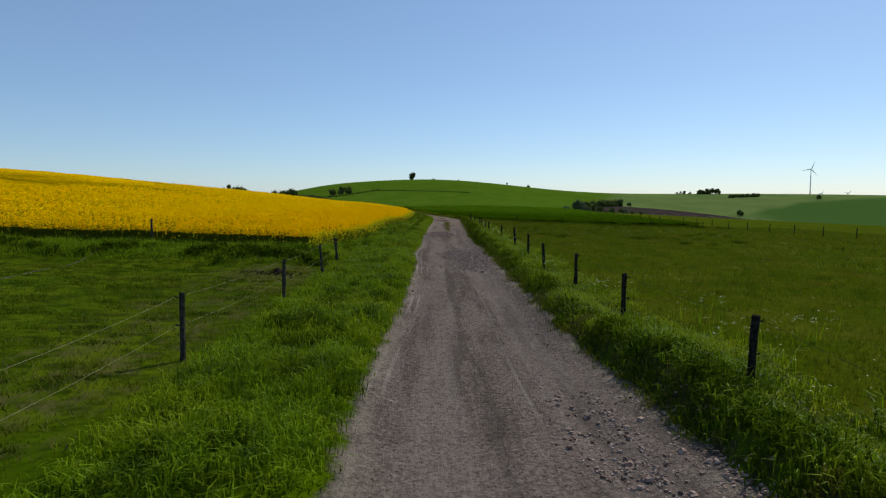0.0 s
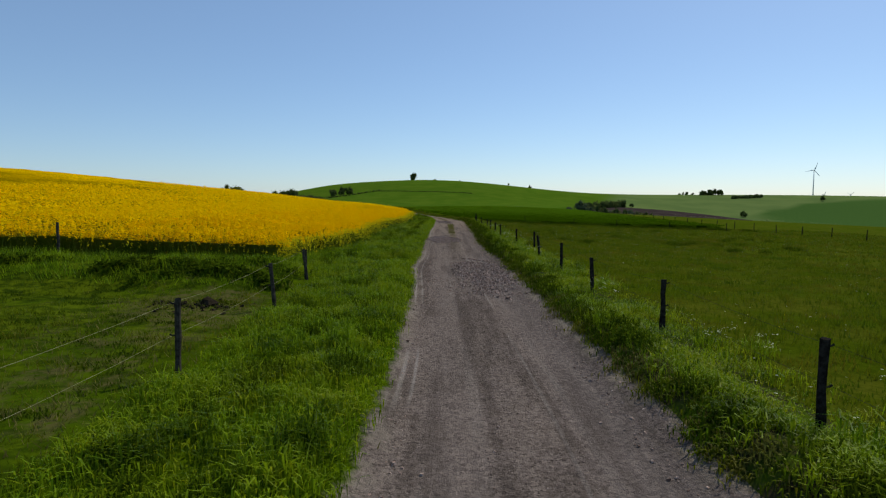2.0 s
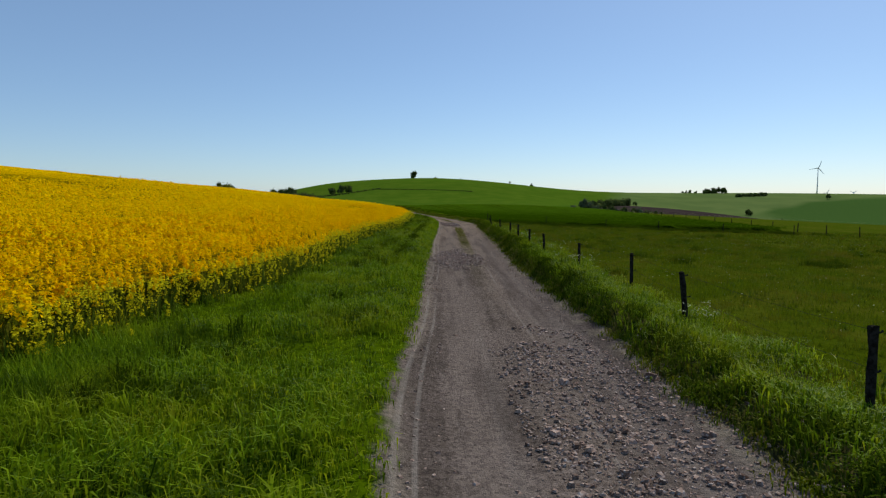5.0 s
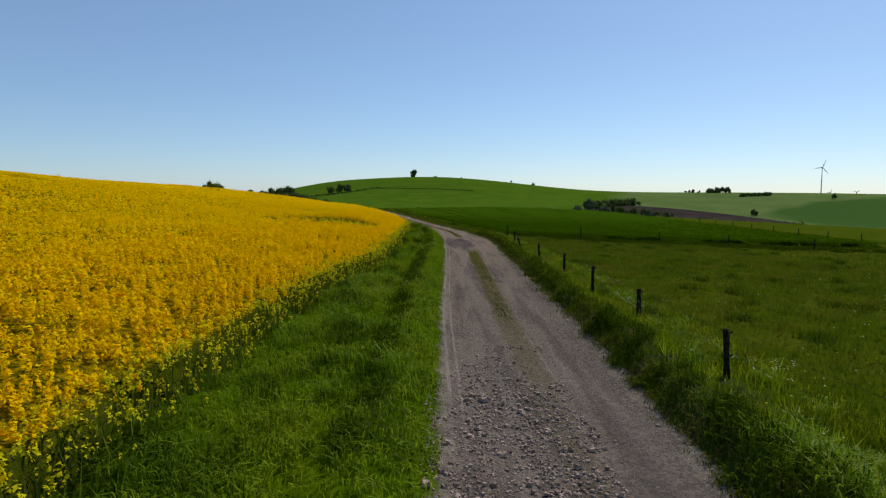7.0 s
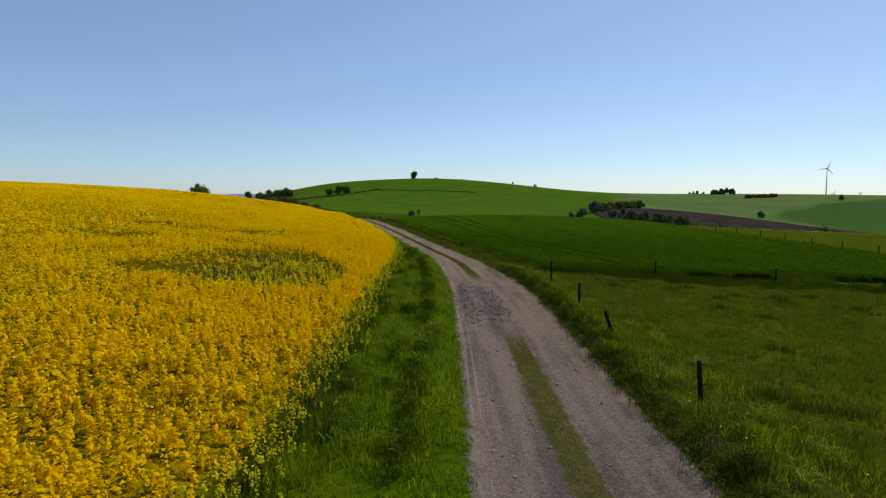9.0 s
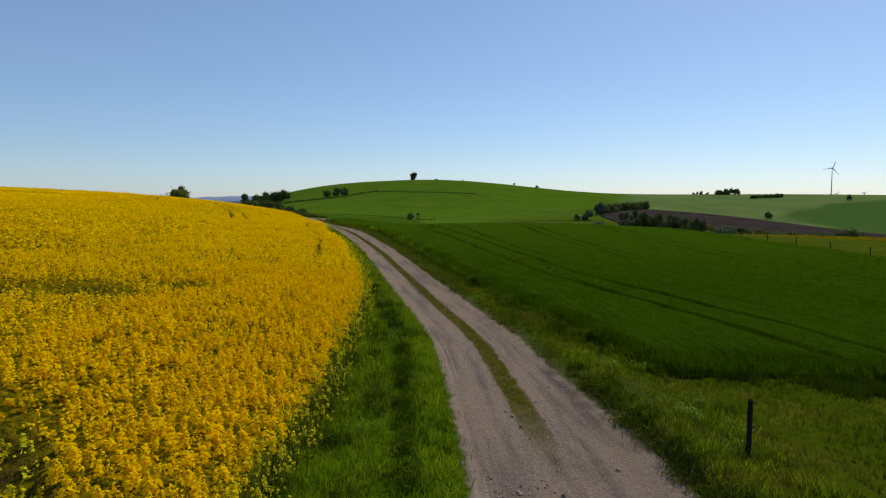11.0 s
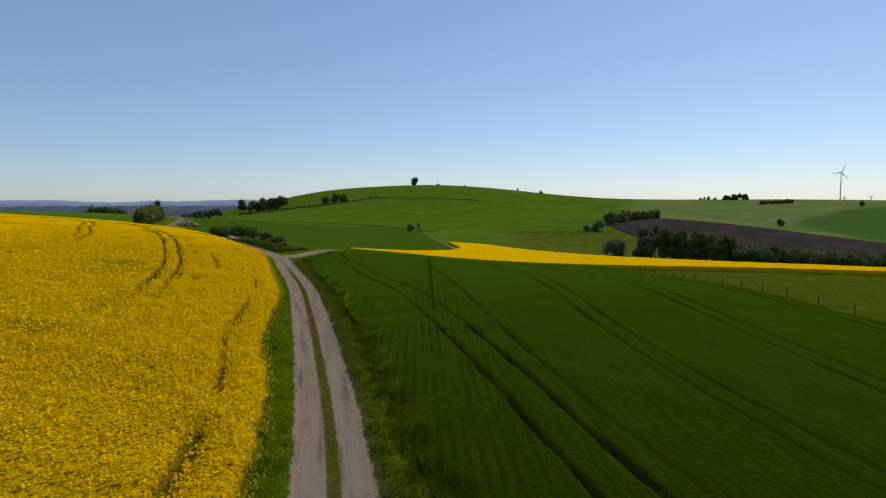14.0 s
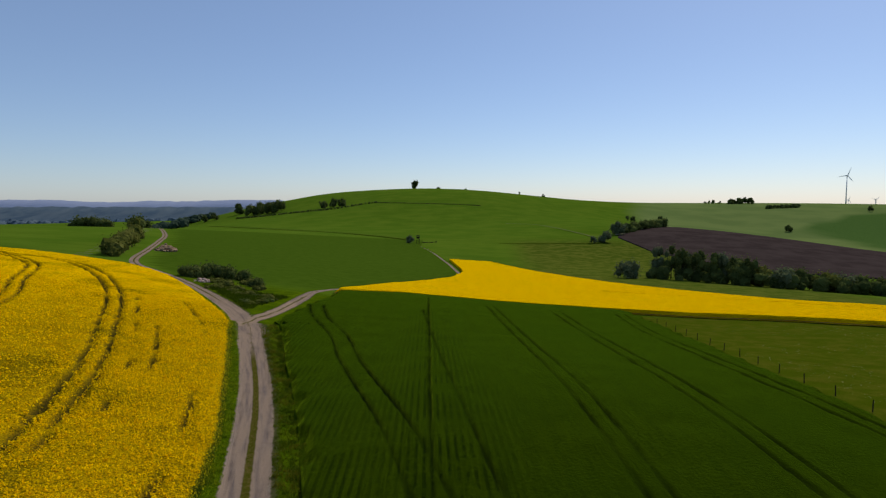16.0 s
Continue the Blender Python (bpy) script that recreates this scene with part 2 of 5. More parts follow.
def ground_material():
    n = Nodes("ground")
    big, mid, fine = n.noise(0.035, 4), n.noise(0.35, 4), n.noise(5.0, 4, 0.7)
    grass = n.mix(n.step(mid, 0.35, 0.65), (0.042, 0.080, 0.001), (0.078, 0.125, 0.002))
    grass = n.mix(n.math("MULTIPLY", n.step(fine, 0.38, 0.66), 0.75), grass, (0.020, 0.036, 0.001))
    # broad regions, laid down as masks over the plan
    hill = n.mix(n.step(big, 0.35, 0.65), (0.053, 0.109, 0.007), (0.078, 0.132, 0.010))
    rows = n.noise(0.5, 3, 0.6, stretch=(0.12, 1.3, 0.2))
    hill = n.mix(n.math("MULTIPLY", n.step(rows, 0.45, 0.65), 0.35), hill, (0.046, 0.098, 0.008))
    grass = n.mix(n.attr("olive"), grass, n.mix(n.math("MULTIPLY", n.step(fine, 0.42, 0.66), 0.6), n.mix(n.step(mid, 0.4, 0.65), (0.046, 0.067, 0.002), (0.074, 0.080, 0.006)), (0.022, 0.034, 0.001)))
    contour = n.noise(1.0, 3, 0.65, stretch=(0.02, 0.35, 0.05))
    hill = n.mix(n.math("MULTIPLY", n.step(contour, 0.48, 0.66), 0.45), hill, (0.036, 0.074, 0.005))
    young = n.mix(n.step(mid, 0.35, 0.65), (0.032, 0.068, 0.004), (0.044, 0.082, 0.006))
    hill = n.mix(n.attr("young"), hill, young)
    clumps = n.noise(0.16, 5, 0.7)
    hill = n.mix(n.attr("rough"), hill, n.mix(n.step(clumps, 0.40, 0.62), (0.042, 0.066, 0.006), (0.092, 0.105, 0.014)))
    grass = n.mix(n.attr("hill"), grass, hill)
    # far pale crop to the right, lifted further by haze put into the colour
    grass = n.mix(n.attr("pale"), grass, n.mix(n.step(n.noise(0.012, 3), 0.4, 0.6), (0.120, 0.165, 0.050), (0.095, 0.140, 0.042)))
    grass = n.mix(n.attr("teal"), grass, n.mix(n.step(mid, 0.35, 0.65), (0.040, 0.088, 0.020), (0.052, 0.102, 0.024)))
    dry = n.step(n.math("ADD", n.noise(1.1, 5, 0.65), n.math("MULTIPLY", n.attr("bare"), 0.24)), 0.66, 0.84)
    dry = n.math("MULTIPLY", dry, n.step(n.noise(4.5, 4, 0.7), 0.36, 0.60))
    lumps = n.noise(2.6, 5, 0.7, stretch=(0.7, 1.0, 1.0))
    pasture = n.mix(dry, n.mix(n.step(lumps, 0.38, 0.60), (0.020, 0.036, 0.002), n.mix(n.step(mid, 0.4, 0.6), (0.048, 0.082, 0.002), (0.078, 0.106, 0.004))), (0.084, 0.074, 0.024))
    grass = n.mix(n.attr("pasture"), grass, pasture)
    # the track
    off, along = n.attr("off"), n.attr("mid")
    ragged = n.math("MULTIPLY", n.math("SUBTRACT", n.noise(1.6, 5, 0.7), 0.5), 0.6)
    side = n.math("ABSOLUTE", off)
    road = n.step(n.math("ADD", side, ragged), 1.78, 1.62)
    lane = n.t.nodes.new("ShaderNodeCombineXYZ")
    n.put(lane.inputs[0], off), n.put(lane.inputs[1], n.attr("along"))
    streak = n.noise(1.0, 5, 0.6, lane.outputs[0], (1.9, 0.13, 1.0))
    thread = n.noise(1.0, 4, 0.65, lane.outputs[0], (15.0, 0.55, 1.0))
    speck = n.noise(34.0, 3, 0.75)
    gravel = n.mix(n.step(streak, 0.40, 0.60), (0.088, 0.068, 0.055), (0.172, 0.134, 0.108))
    gravel = n.mix(n.math("MULTIPLY", n.step(n.noise(0.45, 4, 0.6), 0.5, 0.7), 0.6), gravel, (0.195, 0.150, 0.118))
    gravel = n.mix(n.math("MULTIPLY", n.step(thread, 0.50, 0.72), n.math("SUBTRACT", 0.34, n.math("MULTIPLY", n.attr("dust"), 0.26))), gravel, (0.075, 0.056, 0.046))
    gravel = n.mix(n.step(speck, 0.54, 0.70), gravel, (0.050, 0.037, 0.034))
    gravel = n.mix(n.step(speck, 0.44, 0.32), gravel, (0.330, 0.270, 0.240))
    pebble = n.t.nodes.new("ShaderNodeSeparateColor")
    n.put(pebble.inputs[0], n.cells(38.0, "Color"))
    tone = n.mix(pebble.outputs[0], (0.050, 0.038, 0.034), (0.330, 0.260, 0.225))
    gravel = n.mix(n.step(n.noise(0.9, 4, 0.65), 0.40, 0.64), gravel, n.mix(0.6, gravel, tone))
    coarse = n.t.nodes.new("ShaderNodeSeparateColor")
    n.put(coarse.inputs[0], n.cells(23.0, "Color"))
    bluish = n.math("MULTIPLY", n.math("MULTIPLY", n.step(n.math("ADD", off, n.math("MULTIPLY", ragged, 1.4)), 0.35, 1.0), n.step(n.attr("along"), 72, 82)), n.step(n.attr("along"), 140, 118))
    gravel = n.mix(n.math("MULTIPLY", bluish, 0.55), gravel, (0.092, 0.080, 0.080))
    dots = n.math("MULTIPLY", n.step(pebble.outputs[1], 0.11, 0.10), n.step(n.cells(38.0), 0.62, 0.42))
    gravel = n.mix(dots, gravel, (0.036, 0.028, 0.025))
    wheel = n.step(n.math("ABSOLUTE", n.math("SUBTRACT", n.math("ABSOLUTE", n.math("SUBTRACT", off, 0.05)), 0.82)), 0.50, 0.15)
    gravel = n.mix(n.math("MULTIPLY", wheel, 0.4), gravel, (0.200, 0.160, 0.138))
    # thin pale tyre lines
    sway = n.math("MULTIPLY", n.math("SUBTRACT", n.noise(1.0, 2, 0.5, lane.outputs[0], (0.0, 0.05, 1.0)), 0.5), 0.5)
    for place, half, share in ((-1.56, 0.030, 0.85), (-1.38, 0.022, 0.75), (0.34, 0.022, 0.4), (0.62, 0.05, 0.15), (-0.55, 0.07, 0.12), (1.0, 0.09, 0.1)):
        line = n.step(n.math("ABSOLUTE", n.math("SUBTRACT", n.math("ADD", off, sway), place)), half * 1.6, half * 0.5)
        kept = n.step(n.noise(1.0, 2, 0.5, lane.outputs[0], (0.2, 0.22 + 0.05 * half, place)), 0.40, 0.56)
        gravel = n.mix(n.math("MULTIPLY", n.math("MULTIPLY", line, kept), share), gravel, (0.340, 0.300, 0.262))
    shoulder = n.math("MULTIPLY", n.step(n.math("ADD", off, ragged), 1.25, 1.6), n.step(n.noise(1.3, 4), 0.42, 0.6))
    gravel = n.mix(n.math("MULTIPLY", shoulder, 0.7), gravel, (0.300, 0.260, 0.190))
    fringe = n.math("MULTIPLY", n.step(n.math("ADD", off, ragged), -1.35, -1.62), n.step(n.noise(1.7, 4), 0.40, 0.56))
    gravel = n.mix(n.math("MULTIPLY", fringe, 0.6), gravel, (0.300, 0.255, 0.195))
    dusty = n.math("MULTIPLY", n.attr("dust"), n.step(streak, 0.25, 0.6))
    gravel = n.mix(n.math("MULTIPLY", dusty, 0.8), gravel, (0.305, 0.222, 0.148))
    gravel = n.mix(n.math("ADD", n.math("MULTIPLY", n.step(n.attr("along"), 190, 120), 0.14), 0.18), gravel, n.mix(coarse.outputs[0], (0.022, 0.017, 0.015), (0.310, 0.245, 0.200)))
    gravel = n.mix(n.math("MULTIPLY", n.step(n.math("ADD", streak, n.math("MULTIPLY", n.math("SUBTRACT", thread, 0.5), 0.15)), 0.52, 0.36), n.math("SUBTRACT", 0.42, n.math("MULTIPLY", n.attr("dust"), 0.34))), gravel, (0.062, 0.048, 0.040))
    crown = n.math("ABSOLUTE", n.math("SUBTRACT", off, 0.05))
    crown = n.math("SUBTRACT", crown, n.math("MULTIPLY", along, 0.06))
    strip = n.math("MULTIPLY", n.step(n.math("ADD", crown, n.math("MULTIPLY", ragged, 0.55)), 0.30, 0.16), along)
    verge = n.mix(n.step(n.noise(3.0, 4), 0.45, 0.6), (0.062, 0.064, 0.007), (0.098, 0.080, 0.018))
    gravel = n.mix(strip, gravel, verge)
    grass = n.mix(n.math("MULTIPLY", n.step(n.math("ADD", side, ragged), 2.25, 1.85), n.step(off, -0.5, 0.5)), grass, n.mix(n.step(fine, 0.4, 0.6), (0.082, 0.074, 0.034), (0.048, 0.056, 0.016)))
    colour = n.mix(road, grass, gravel)
    n.bump(n.math("ADD", n.math("MULTIPLY", fine, 0.6), n.math("MULTIPLY", n.math("ADD", n.math("ADD", speck, n.math("MULTIPLY", coarse.outputs[1], 0.5)), n.math("MULTIPLY", thread, 0.6)), road)), 0.8, 0.035)
    n.fuzz(n.math("MULTIPLY", n.math("SUBTRACT", 1.0, road), 0.07), (0.75, 0.92, 0.08), 0.3)
    return n.done(colour, 0.9)


def blade_material(name, dark, light, tip, leaf=0.35, up=0.45, rank=None, gloss=0.0, rough=0.7):
    n = Nodes(name)
    n.bsdf.inputs["Specular IOR Level"].default_value = gloss
    c = n.mix(island(n), dark, light)
    c = n.mix(n.math("MULTIPLY", n.step(n.noise(0.5, 3), 0.42, 0.68), 0.65), c, tip)
    if rank:
        c = n.mix(n.math("MULTIPLY", n.step(n.noise(0.9, 4, 0.65), 0.50, 0.62), 0.8), c, rank)
    n.upright(up)
    return n.done(c, rough, leaf)


def rape_material():
    n = Nodes("rape_canopy")
    big, mid = n.noise(0.06, 3), n.noise(0.5, 4)
    fine, cell = n.noise(5.5, 4, 0.75), n.cells(6.5)
    yellow = n.mix(n.step(mid, 0.35, 0.65), (0.90, 0.490, 0.000), (1.0, 0.610, 0.001))
    yellow = n.mix(n.math("MULTIPLY", n.step(big, 0.5, 0.7), 0.5), yellow, (0.90, 0.56, 0.002))
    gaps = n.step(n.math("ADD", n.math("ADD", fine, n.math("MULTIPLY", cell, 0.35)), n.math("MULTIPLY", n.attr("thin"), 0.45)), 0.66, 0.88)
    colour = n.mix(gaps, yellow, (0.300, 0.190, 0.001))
    # under the nearer heads: buds, pods and leaves, with shade between heads painted in
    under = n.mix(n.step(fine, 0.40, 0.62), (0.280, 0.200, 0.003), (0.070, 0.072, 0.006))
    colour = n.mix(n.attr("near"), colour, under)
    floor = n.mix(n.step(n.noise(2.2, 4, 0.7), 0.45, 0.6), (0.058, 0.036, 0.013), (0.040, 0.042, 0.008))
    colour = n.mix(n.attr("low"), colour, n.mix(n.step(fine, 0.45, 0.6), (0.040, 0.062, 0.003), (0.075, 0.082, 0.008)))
    colour = n.mix(n.attr("soil"), colour, floor)
    n.bump(n.math("SUBTRACT", fine, n.math("MULTIPLY", cell, 0.5)), 0.8, 0.2)
    return n.done(colour, 0.75, 0.15)


def wheat_material():
    n = Nodes("wheat_canopy")
    rows = n.math("ADD", n.math("MULTIPLY", n.noise(1.0, 3, 0.6, stretch=(6.0, 0.35, 1.0)), 0.5), n.math("MULTIPLY", n.noise(1.0, 4, 0.7, stretch=(1.7, 0.045, 1.0)), 0.5))
    big, patch, tuft = n.noise(0.05, 4), n.noise(0.22, 4, 0.6), n.noise(3.2, 4, 0.75)
    c = n.mix(n.step(rows, 0.28, 0.72), (0.010, 0.020, 0.0004), (0.027, 0.047, 0.0008))
    c = n.mix(n.math("MULTIPLY", n.step(big, 0.4, 0.65), 0.6), c, (0.015, 0.031, 0.0006))
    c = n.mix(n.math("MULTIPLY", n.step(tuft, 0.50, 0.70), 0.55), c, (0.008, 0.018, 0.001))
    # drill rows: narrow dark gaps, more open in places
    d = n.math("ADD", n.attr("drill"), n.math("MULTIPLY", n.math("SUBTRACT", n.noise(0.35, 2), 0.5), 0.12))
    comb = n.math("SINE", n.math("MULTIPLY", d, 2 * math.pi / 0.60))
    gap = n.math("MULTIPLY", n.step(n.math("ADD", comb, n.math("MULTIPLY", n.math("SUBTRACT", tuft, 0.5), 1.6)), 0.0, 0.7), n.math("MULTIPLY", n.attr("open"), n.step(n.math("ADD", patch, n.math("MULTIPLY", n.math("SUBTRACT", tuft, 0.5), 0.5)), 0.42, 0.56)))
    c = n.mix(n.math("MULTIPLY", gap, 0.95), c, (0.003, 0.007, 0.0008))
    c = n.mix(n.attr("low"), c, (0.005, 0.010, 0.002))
    n.bump(n.math("SUBTRACT", n.math("ADD", n.math("MULTIPLY", rows, 0.6), tuft), n.math("MULTIPLY", gap, 0.5)), 0.6, 0.14)
    n.fuzz(n.math("MULTIPLY", n.math("SUBTRACT", 1.0, n.attr("low")), 0.34), (0.52, 0.85, 0.03), 0.3)
    return n.done(c, 0.6, 0.15)


def plain(name, a, b, scale, rough=0.8, detail=4, metal=0.0, leaf=0.0, bump=0.0):
    n = Nodes(name)
    v = n.noise(scale, detail, 0.65)
    n.bsdf.inputs["Metallic"].default_value = metal
    if bump:
        n.bump(v, 0.8, bump)
    return n.done(n.mix(n.step(v, 0.35, 0.65), a, b), rough, leaf)


def stone_material():
    n = Nodes("stone")
    c = n.mix(island(n), (0.120, 0.078, 0.060), (0.420, 0.295, 0.230))
    c = n.mix(n.step(n.noise(30.0, 3), 0.5, 0.7), c, (0.500, 0.420, 0.370))
    return n.done(c, 0.85)


def leaf_material(name, dark, light):
    n = Nodes(name)
    c = n.mix(island(n), dark, light)
    n.upright(0.25)
    return n.done(c, 0.6, 0.35)


GROUND, RAPE, WHEAT = ground_material(), rape_material(), wheat_material()
FLOWER = blade_material("rape_flower", (0.80, 0.470, 0.000), (1.0, 0.690, 0.006), (0.96, 0.620, 0.003), 0.38, 0.4)
FLOWER_PALE = blade_material("rape_bud", (0.50, 0.440, 0.008), (0.80, 0.700, 0.020), (0.60, 0.520, 0.010), 0.30, 0.3)
LIGHT = blade_material("light_blade", (0.125, 0.200, 0.003), (0.320, 0.385, 0.012), (0.300, 0.320, 0.010), 0.5, 0.25, None, 0.04, 0.45)
STALK = blade_material("rape_stalk", (0.060, 0.095, 0.008), (0.130, 0.170, 0.016), (0.110, 0.120, 0.010), 0.35)
GRASS = blade_material("grass_blade", (0.062, 0.120, 0.003), (0.235, 0.350, 0.010), (0.255, 0.315, 0.008), 0.40, 0.15, (0.036, 0.070, 0.003), 0.03, 0.45)
MEADOW = blade_material("meadow_blade", (0.062, 0.098, 0.002), (0.138, 0.168, 0.004), (0.170, 0.132, 0.012), 0.40, 0.30, (0.050, 0.095, 0.003), 0.03, 0.5)
RANK = blade_material("rank_blade", (0.026, 0.048, 0.003), (0.092, 0.138, 0.006), (0.080, 0.110, 0.005), 0.20, 0.06, None, 0.0, 0.6)
BRAMBLE = blade_material("bramble", (0.030, 0.058, 0.003), (0.080, 0.120, 0.006), (0.070, 0.100, 0.005), 0.25, 0.15)
DRY = blade_material("dry_blade", (0.120, 0.105, 0.025), (0.190, 0.165, 0.050), (0.090, 0.115, 0.016))
WHEAT_BLADE = blade_material("wheat_blade", (0.022, 0.058, 0.0006), (0.058, 0.115, 0.001), (0.050, 0.092, 0.001), 0.5, 0.3)
WOOD = plain("weathered_wood", (0.012, 0.010, 0.008), (0.036, 0.031, 0.026), 14.0, 0.9, bump=0.01)
GREY_WOOD = plain("grey_wood", (0.030, 0.026, 0.021), (0.072, 0.062, 0.048), 14.0, 0.9, bump=0.01)
WIRE = plain("fence_wire", (0.030, 0.030, 0.026), (0.05, 0.05, 0.04), 3.0, 0.8)
CORD = plain("fence_cord", (0.17, 0.17, 0.075), (0.24, 0.23, 0.12), 3.0, 0.8)
BANK = plain("grassy_bank", (0.040, 0.034, 0.016), (0.046, 0.080, 0.002), 2.4, 0.95, 5, bump=0.05)
BLACK = plain("black_plastic", (0.015, 0.015, 0.016), (0.03, 0.03, 0.03), 20.0, 0.5)
SOIL = plain("ploughed_soil", (0.038, 0.028, 0.025), (0.056, 0.042, 0.037), 0.06, 0.95, 5, bump=0.06)
STONE = stone_material()
CLOD = plain("dark_earth", (0.020, 0.015, 0.010), (0.042, 0.032, 0.021), 9.0, 0.95)
CREAM = plain("cream_petal", (0.50, 0.52, 0.30), (0.66, 0.66, 0.44), 3.0, 0.8, leaf=0.3)
SEED = plain("seed_head", (0.24, 0.25, 0.09), (0.36, 0.36, 0.16), 3.0, 0.8, leaf=0.3)
GOLD = plain("buttercup", (0.70, 0.52, 0.02), (0.80, 0.62, 0.03), 3.0, 0.7)
BARK = plain("bark", (0.045, 0.035, 0.028), (0.090, 0.072, 0.055), 4.0, 0.95)
LEAF = leaf_material("leaf", (0.046, 0.066, 0.018), (0.120, 0.148, 0.038))
LEAF_GREY = leaf_material("silver_leaf", (0.066, 0.088, 0.040), (0.145, 0.172, 0.080))
LEAF_SPRING = leaf_material("spring_leaf", (0.070, 0.085, 0.014), (0.150, 0.158, 0.036))
PAINT = plain("turbine_paint", (0.62, 0.64, 0.66), (0.68, 0.70, 0.72), 0.3, 0.45)
RENDER_WALL = plain("pale_wall", (0.55, 0.52, 0.46), (0.66, 0.63, 0.57), 0.5, 0.85)
RUBBLE = plain("brick_rubble", (0.200, 0.125, 0.070), (0.360, 0.255, 0.160), 2.0, 0.9)

# ---- building helpers ----
rng = np.random.default_rng(7)


def sheet(name, verts, faces, material, smooth=True, attributes=None):
    """A mesh object from arrays of points and of quads or triangles."""
    me = bpy.data.meshes.new(name)
    verts, faces = np.asarray(verts, np.float32), np.asarray(faces, np.int32)
    k = faces.shape[1]
    me.vertices.add(len(verts)), me.loops.add(faces.size), me.polygons.add(len(faces))
    me.vertices.foreach_set("co", verts.ravel())
    me.loops.foreach_set("vertex_index", faces.ravel())
    me.polygons.foreach_set("loop_start", np.arange(0, faces.size, k, dtype=np.int32))
    me.update(calc_edges=True)
    me.polygons.foreach_set("use_smooth", np.full(len(faces), smooth))
    for key, values in (attributes or {}).items():
        a = me.attributes.new(key, "FLOAT", "POINT")
        a.data.foreach_set("value", np.asarray(values, np.float32).ravel())
    me.materials.append(material)
    return new(name, me)


def lattice(nu, nv):
    """Quads of a grid of nu by nv points, v running fastest."""
    i, j = np.meshgrid(np.arange(nu - 1), np.arange(nv - 1), indexing="ij")
    a = (i * nv + j).ravel()
    return np.stack([a, a + nv, a + nv + 1, a + 1], 1)


def part(name, bm, material, parent=None, label="", smooth=False):
    """Links a bmesh as one mesh object under a thing or a part."""
    me = bpy.data.meshes.new(name)
    bm.to_mesh(me)
    bm.free()
    me.materials.append(material)
    if smooth:
        me.polygons.foreach_set("use_smooth", np.full(len(me.polygons), True))
    ob = new(name, me)
    if parent:
        ob.parent = parent
    if label:
        tagged(ob, label)
    return ob


def tube(bm, path, radii, sides=6):
    """A tapered tube along a path, closed at both ends."""
    rings = []
    for k, (p, r) in enumerate(zip(path, radii)):
        way = (Vector(path[min(k + 1, len(path) - 1)]) - Vector(path[max(k - 1, 0)])).normalized()
        turn = Vector((0, 0, 1)).rotation_difference(way).to_matrix()
        rings.append([bm.verts.new(Vector(p) + turn @ Vector((r * math.cos(a), r * math.sin(a), 0))) for a in (2 * math.pi * s / sides for s in range(sides))])
    for a, b in zip(rings, rings[1:]):
        for s in range(sides):
            bm.faces.new((a[s], a[(s + 1) % sides], b[(s + 1) % sides], b[s]))
    bm.faces.new(rings[0][::-1]), bm.faces.new(rings[-1])


def block(bm, size, m, bevel=0.0):
    made = bmesh.ops.create_cube(bm, size=1.0, matrix=m @ Matrix.Diagonal((*size, 1)))["verts"]
    if bevel:
        bmesh.ops.bevel(bm, geom=list({e for v in made for e in v.link_edges}), offset=bevel, segments=1, affect="EDGES")


def blades(name, x, y, z, height, width, lean, material, label, category, count=4, spread=0.06, bent=False):
    """Tufts of thin, pointed, leaning blades; bent ones fold over at a knee."""
    count = count if bent else max(3, round(count * 1.25))
    n = len(x) * count
    bx = np.repeat(x, count) + rng.normal(0, spread, n)
    by = np.repeat(y, count) + rng.normal(0, spread, n)
    bz, h = np.repeat(z, count), np.repeat(height, count) * rng.uniform(0.55, 1.15, n)
    turn = rng.uniform(0, 2 * math.pi, n)
    w = np.repeat(np.broadcast_to(width, x.shape), count) * rng.uniform(0.7, 1.3, n)
    way, l = rng.uniform(0, 2 * math.pi, n), lean * h * rng.uniform(0.3, 1.4, n)
    lx, ly = np.cos(way) * l, np.sin(way) * l
    if bent:
        turn = way + math.pi / 2 + rng.normal(0, 0.5, n)
    cx, cy = np.cos(turn) * w, np.sin(turn) * w
    if bent:
        knee, tip = rng.uniform(0.55, 0.85, n) * h, rng.uniform(0.55, 1.05, n) * h
        v = np.empty((n, 4, 3))
        v[:, 0] = np.stack([bx, by, bz - 0.03], 1)
        v[:, 1] = np.stack([bx + 0.45 * lx - cx, by + 0.45 * ly - cy, bz + knee], 1)
        v[:, 2] = np.stack([bx + 0.45 * lx + cx, by + 0.45 * ly + cy, bz + knee], 1)
        v[:, 3] = np.stack([bx + 1.5 * lx, by + 1.5 * ly, bz + tip], 1)
        f = (np.arange(n)[:, None, None] * 4 + np.array([(0, 2, 1), (1, 2, 3)])).reshape(-1, 3)
    else:
        v = np.empty((n, 3, 3))
        v[:, 0] = np.stack([bx - cx, by - cy, bz - 0.03], 1)
        v[:, 1] = np.stack([bx + cx, by + cy, bz - 0.03], 1)
        v[:, 2] = np.stack([bx + lx, by + ly, bz + h], 1)
        f = np.arange(n * 3).reshape(-1, 3)
    ob = sheet(name, v.reshape(-1, 3), f, material, False)
    return tagged(ob, label, category, kind="stuff")


def scatter(x0, x1, y0, y1, density):
    n = int((x1 - x0) * (y1 - y0) * density)
    return rng.uniform(x0, x1, n), rng.uniform(y0, y1, n)


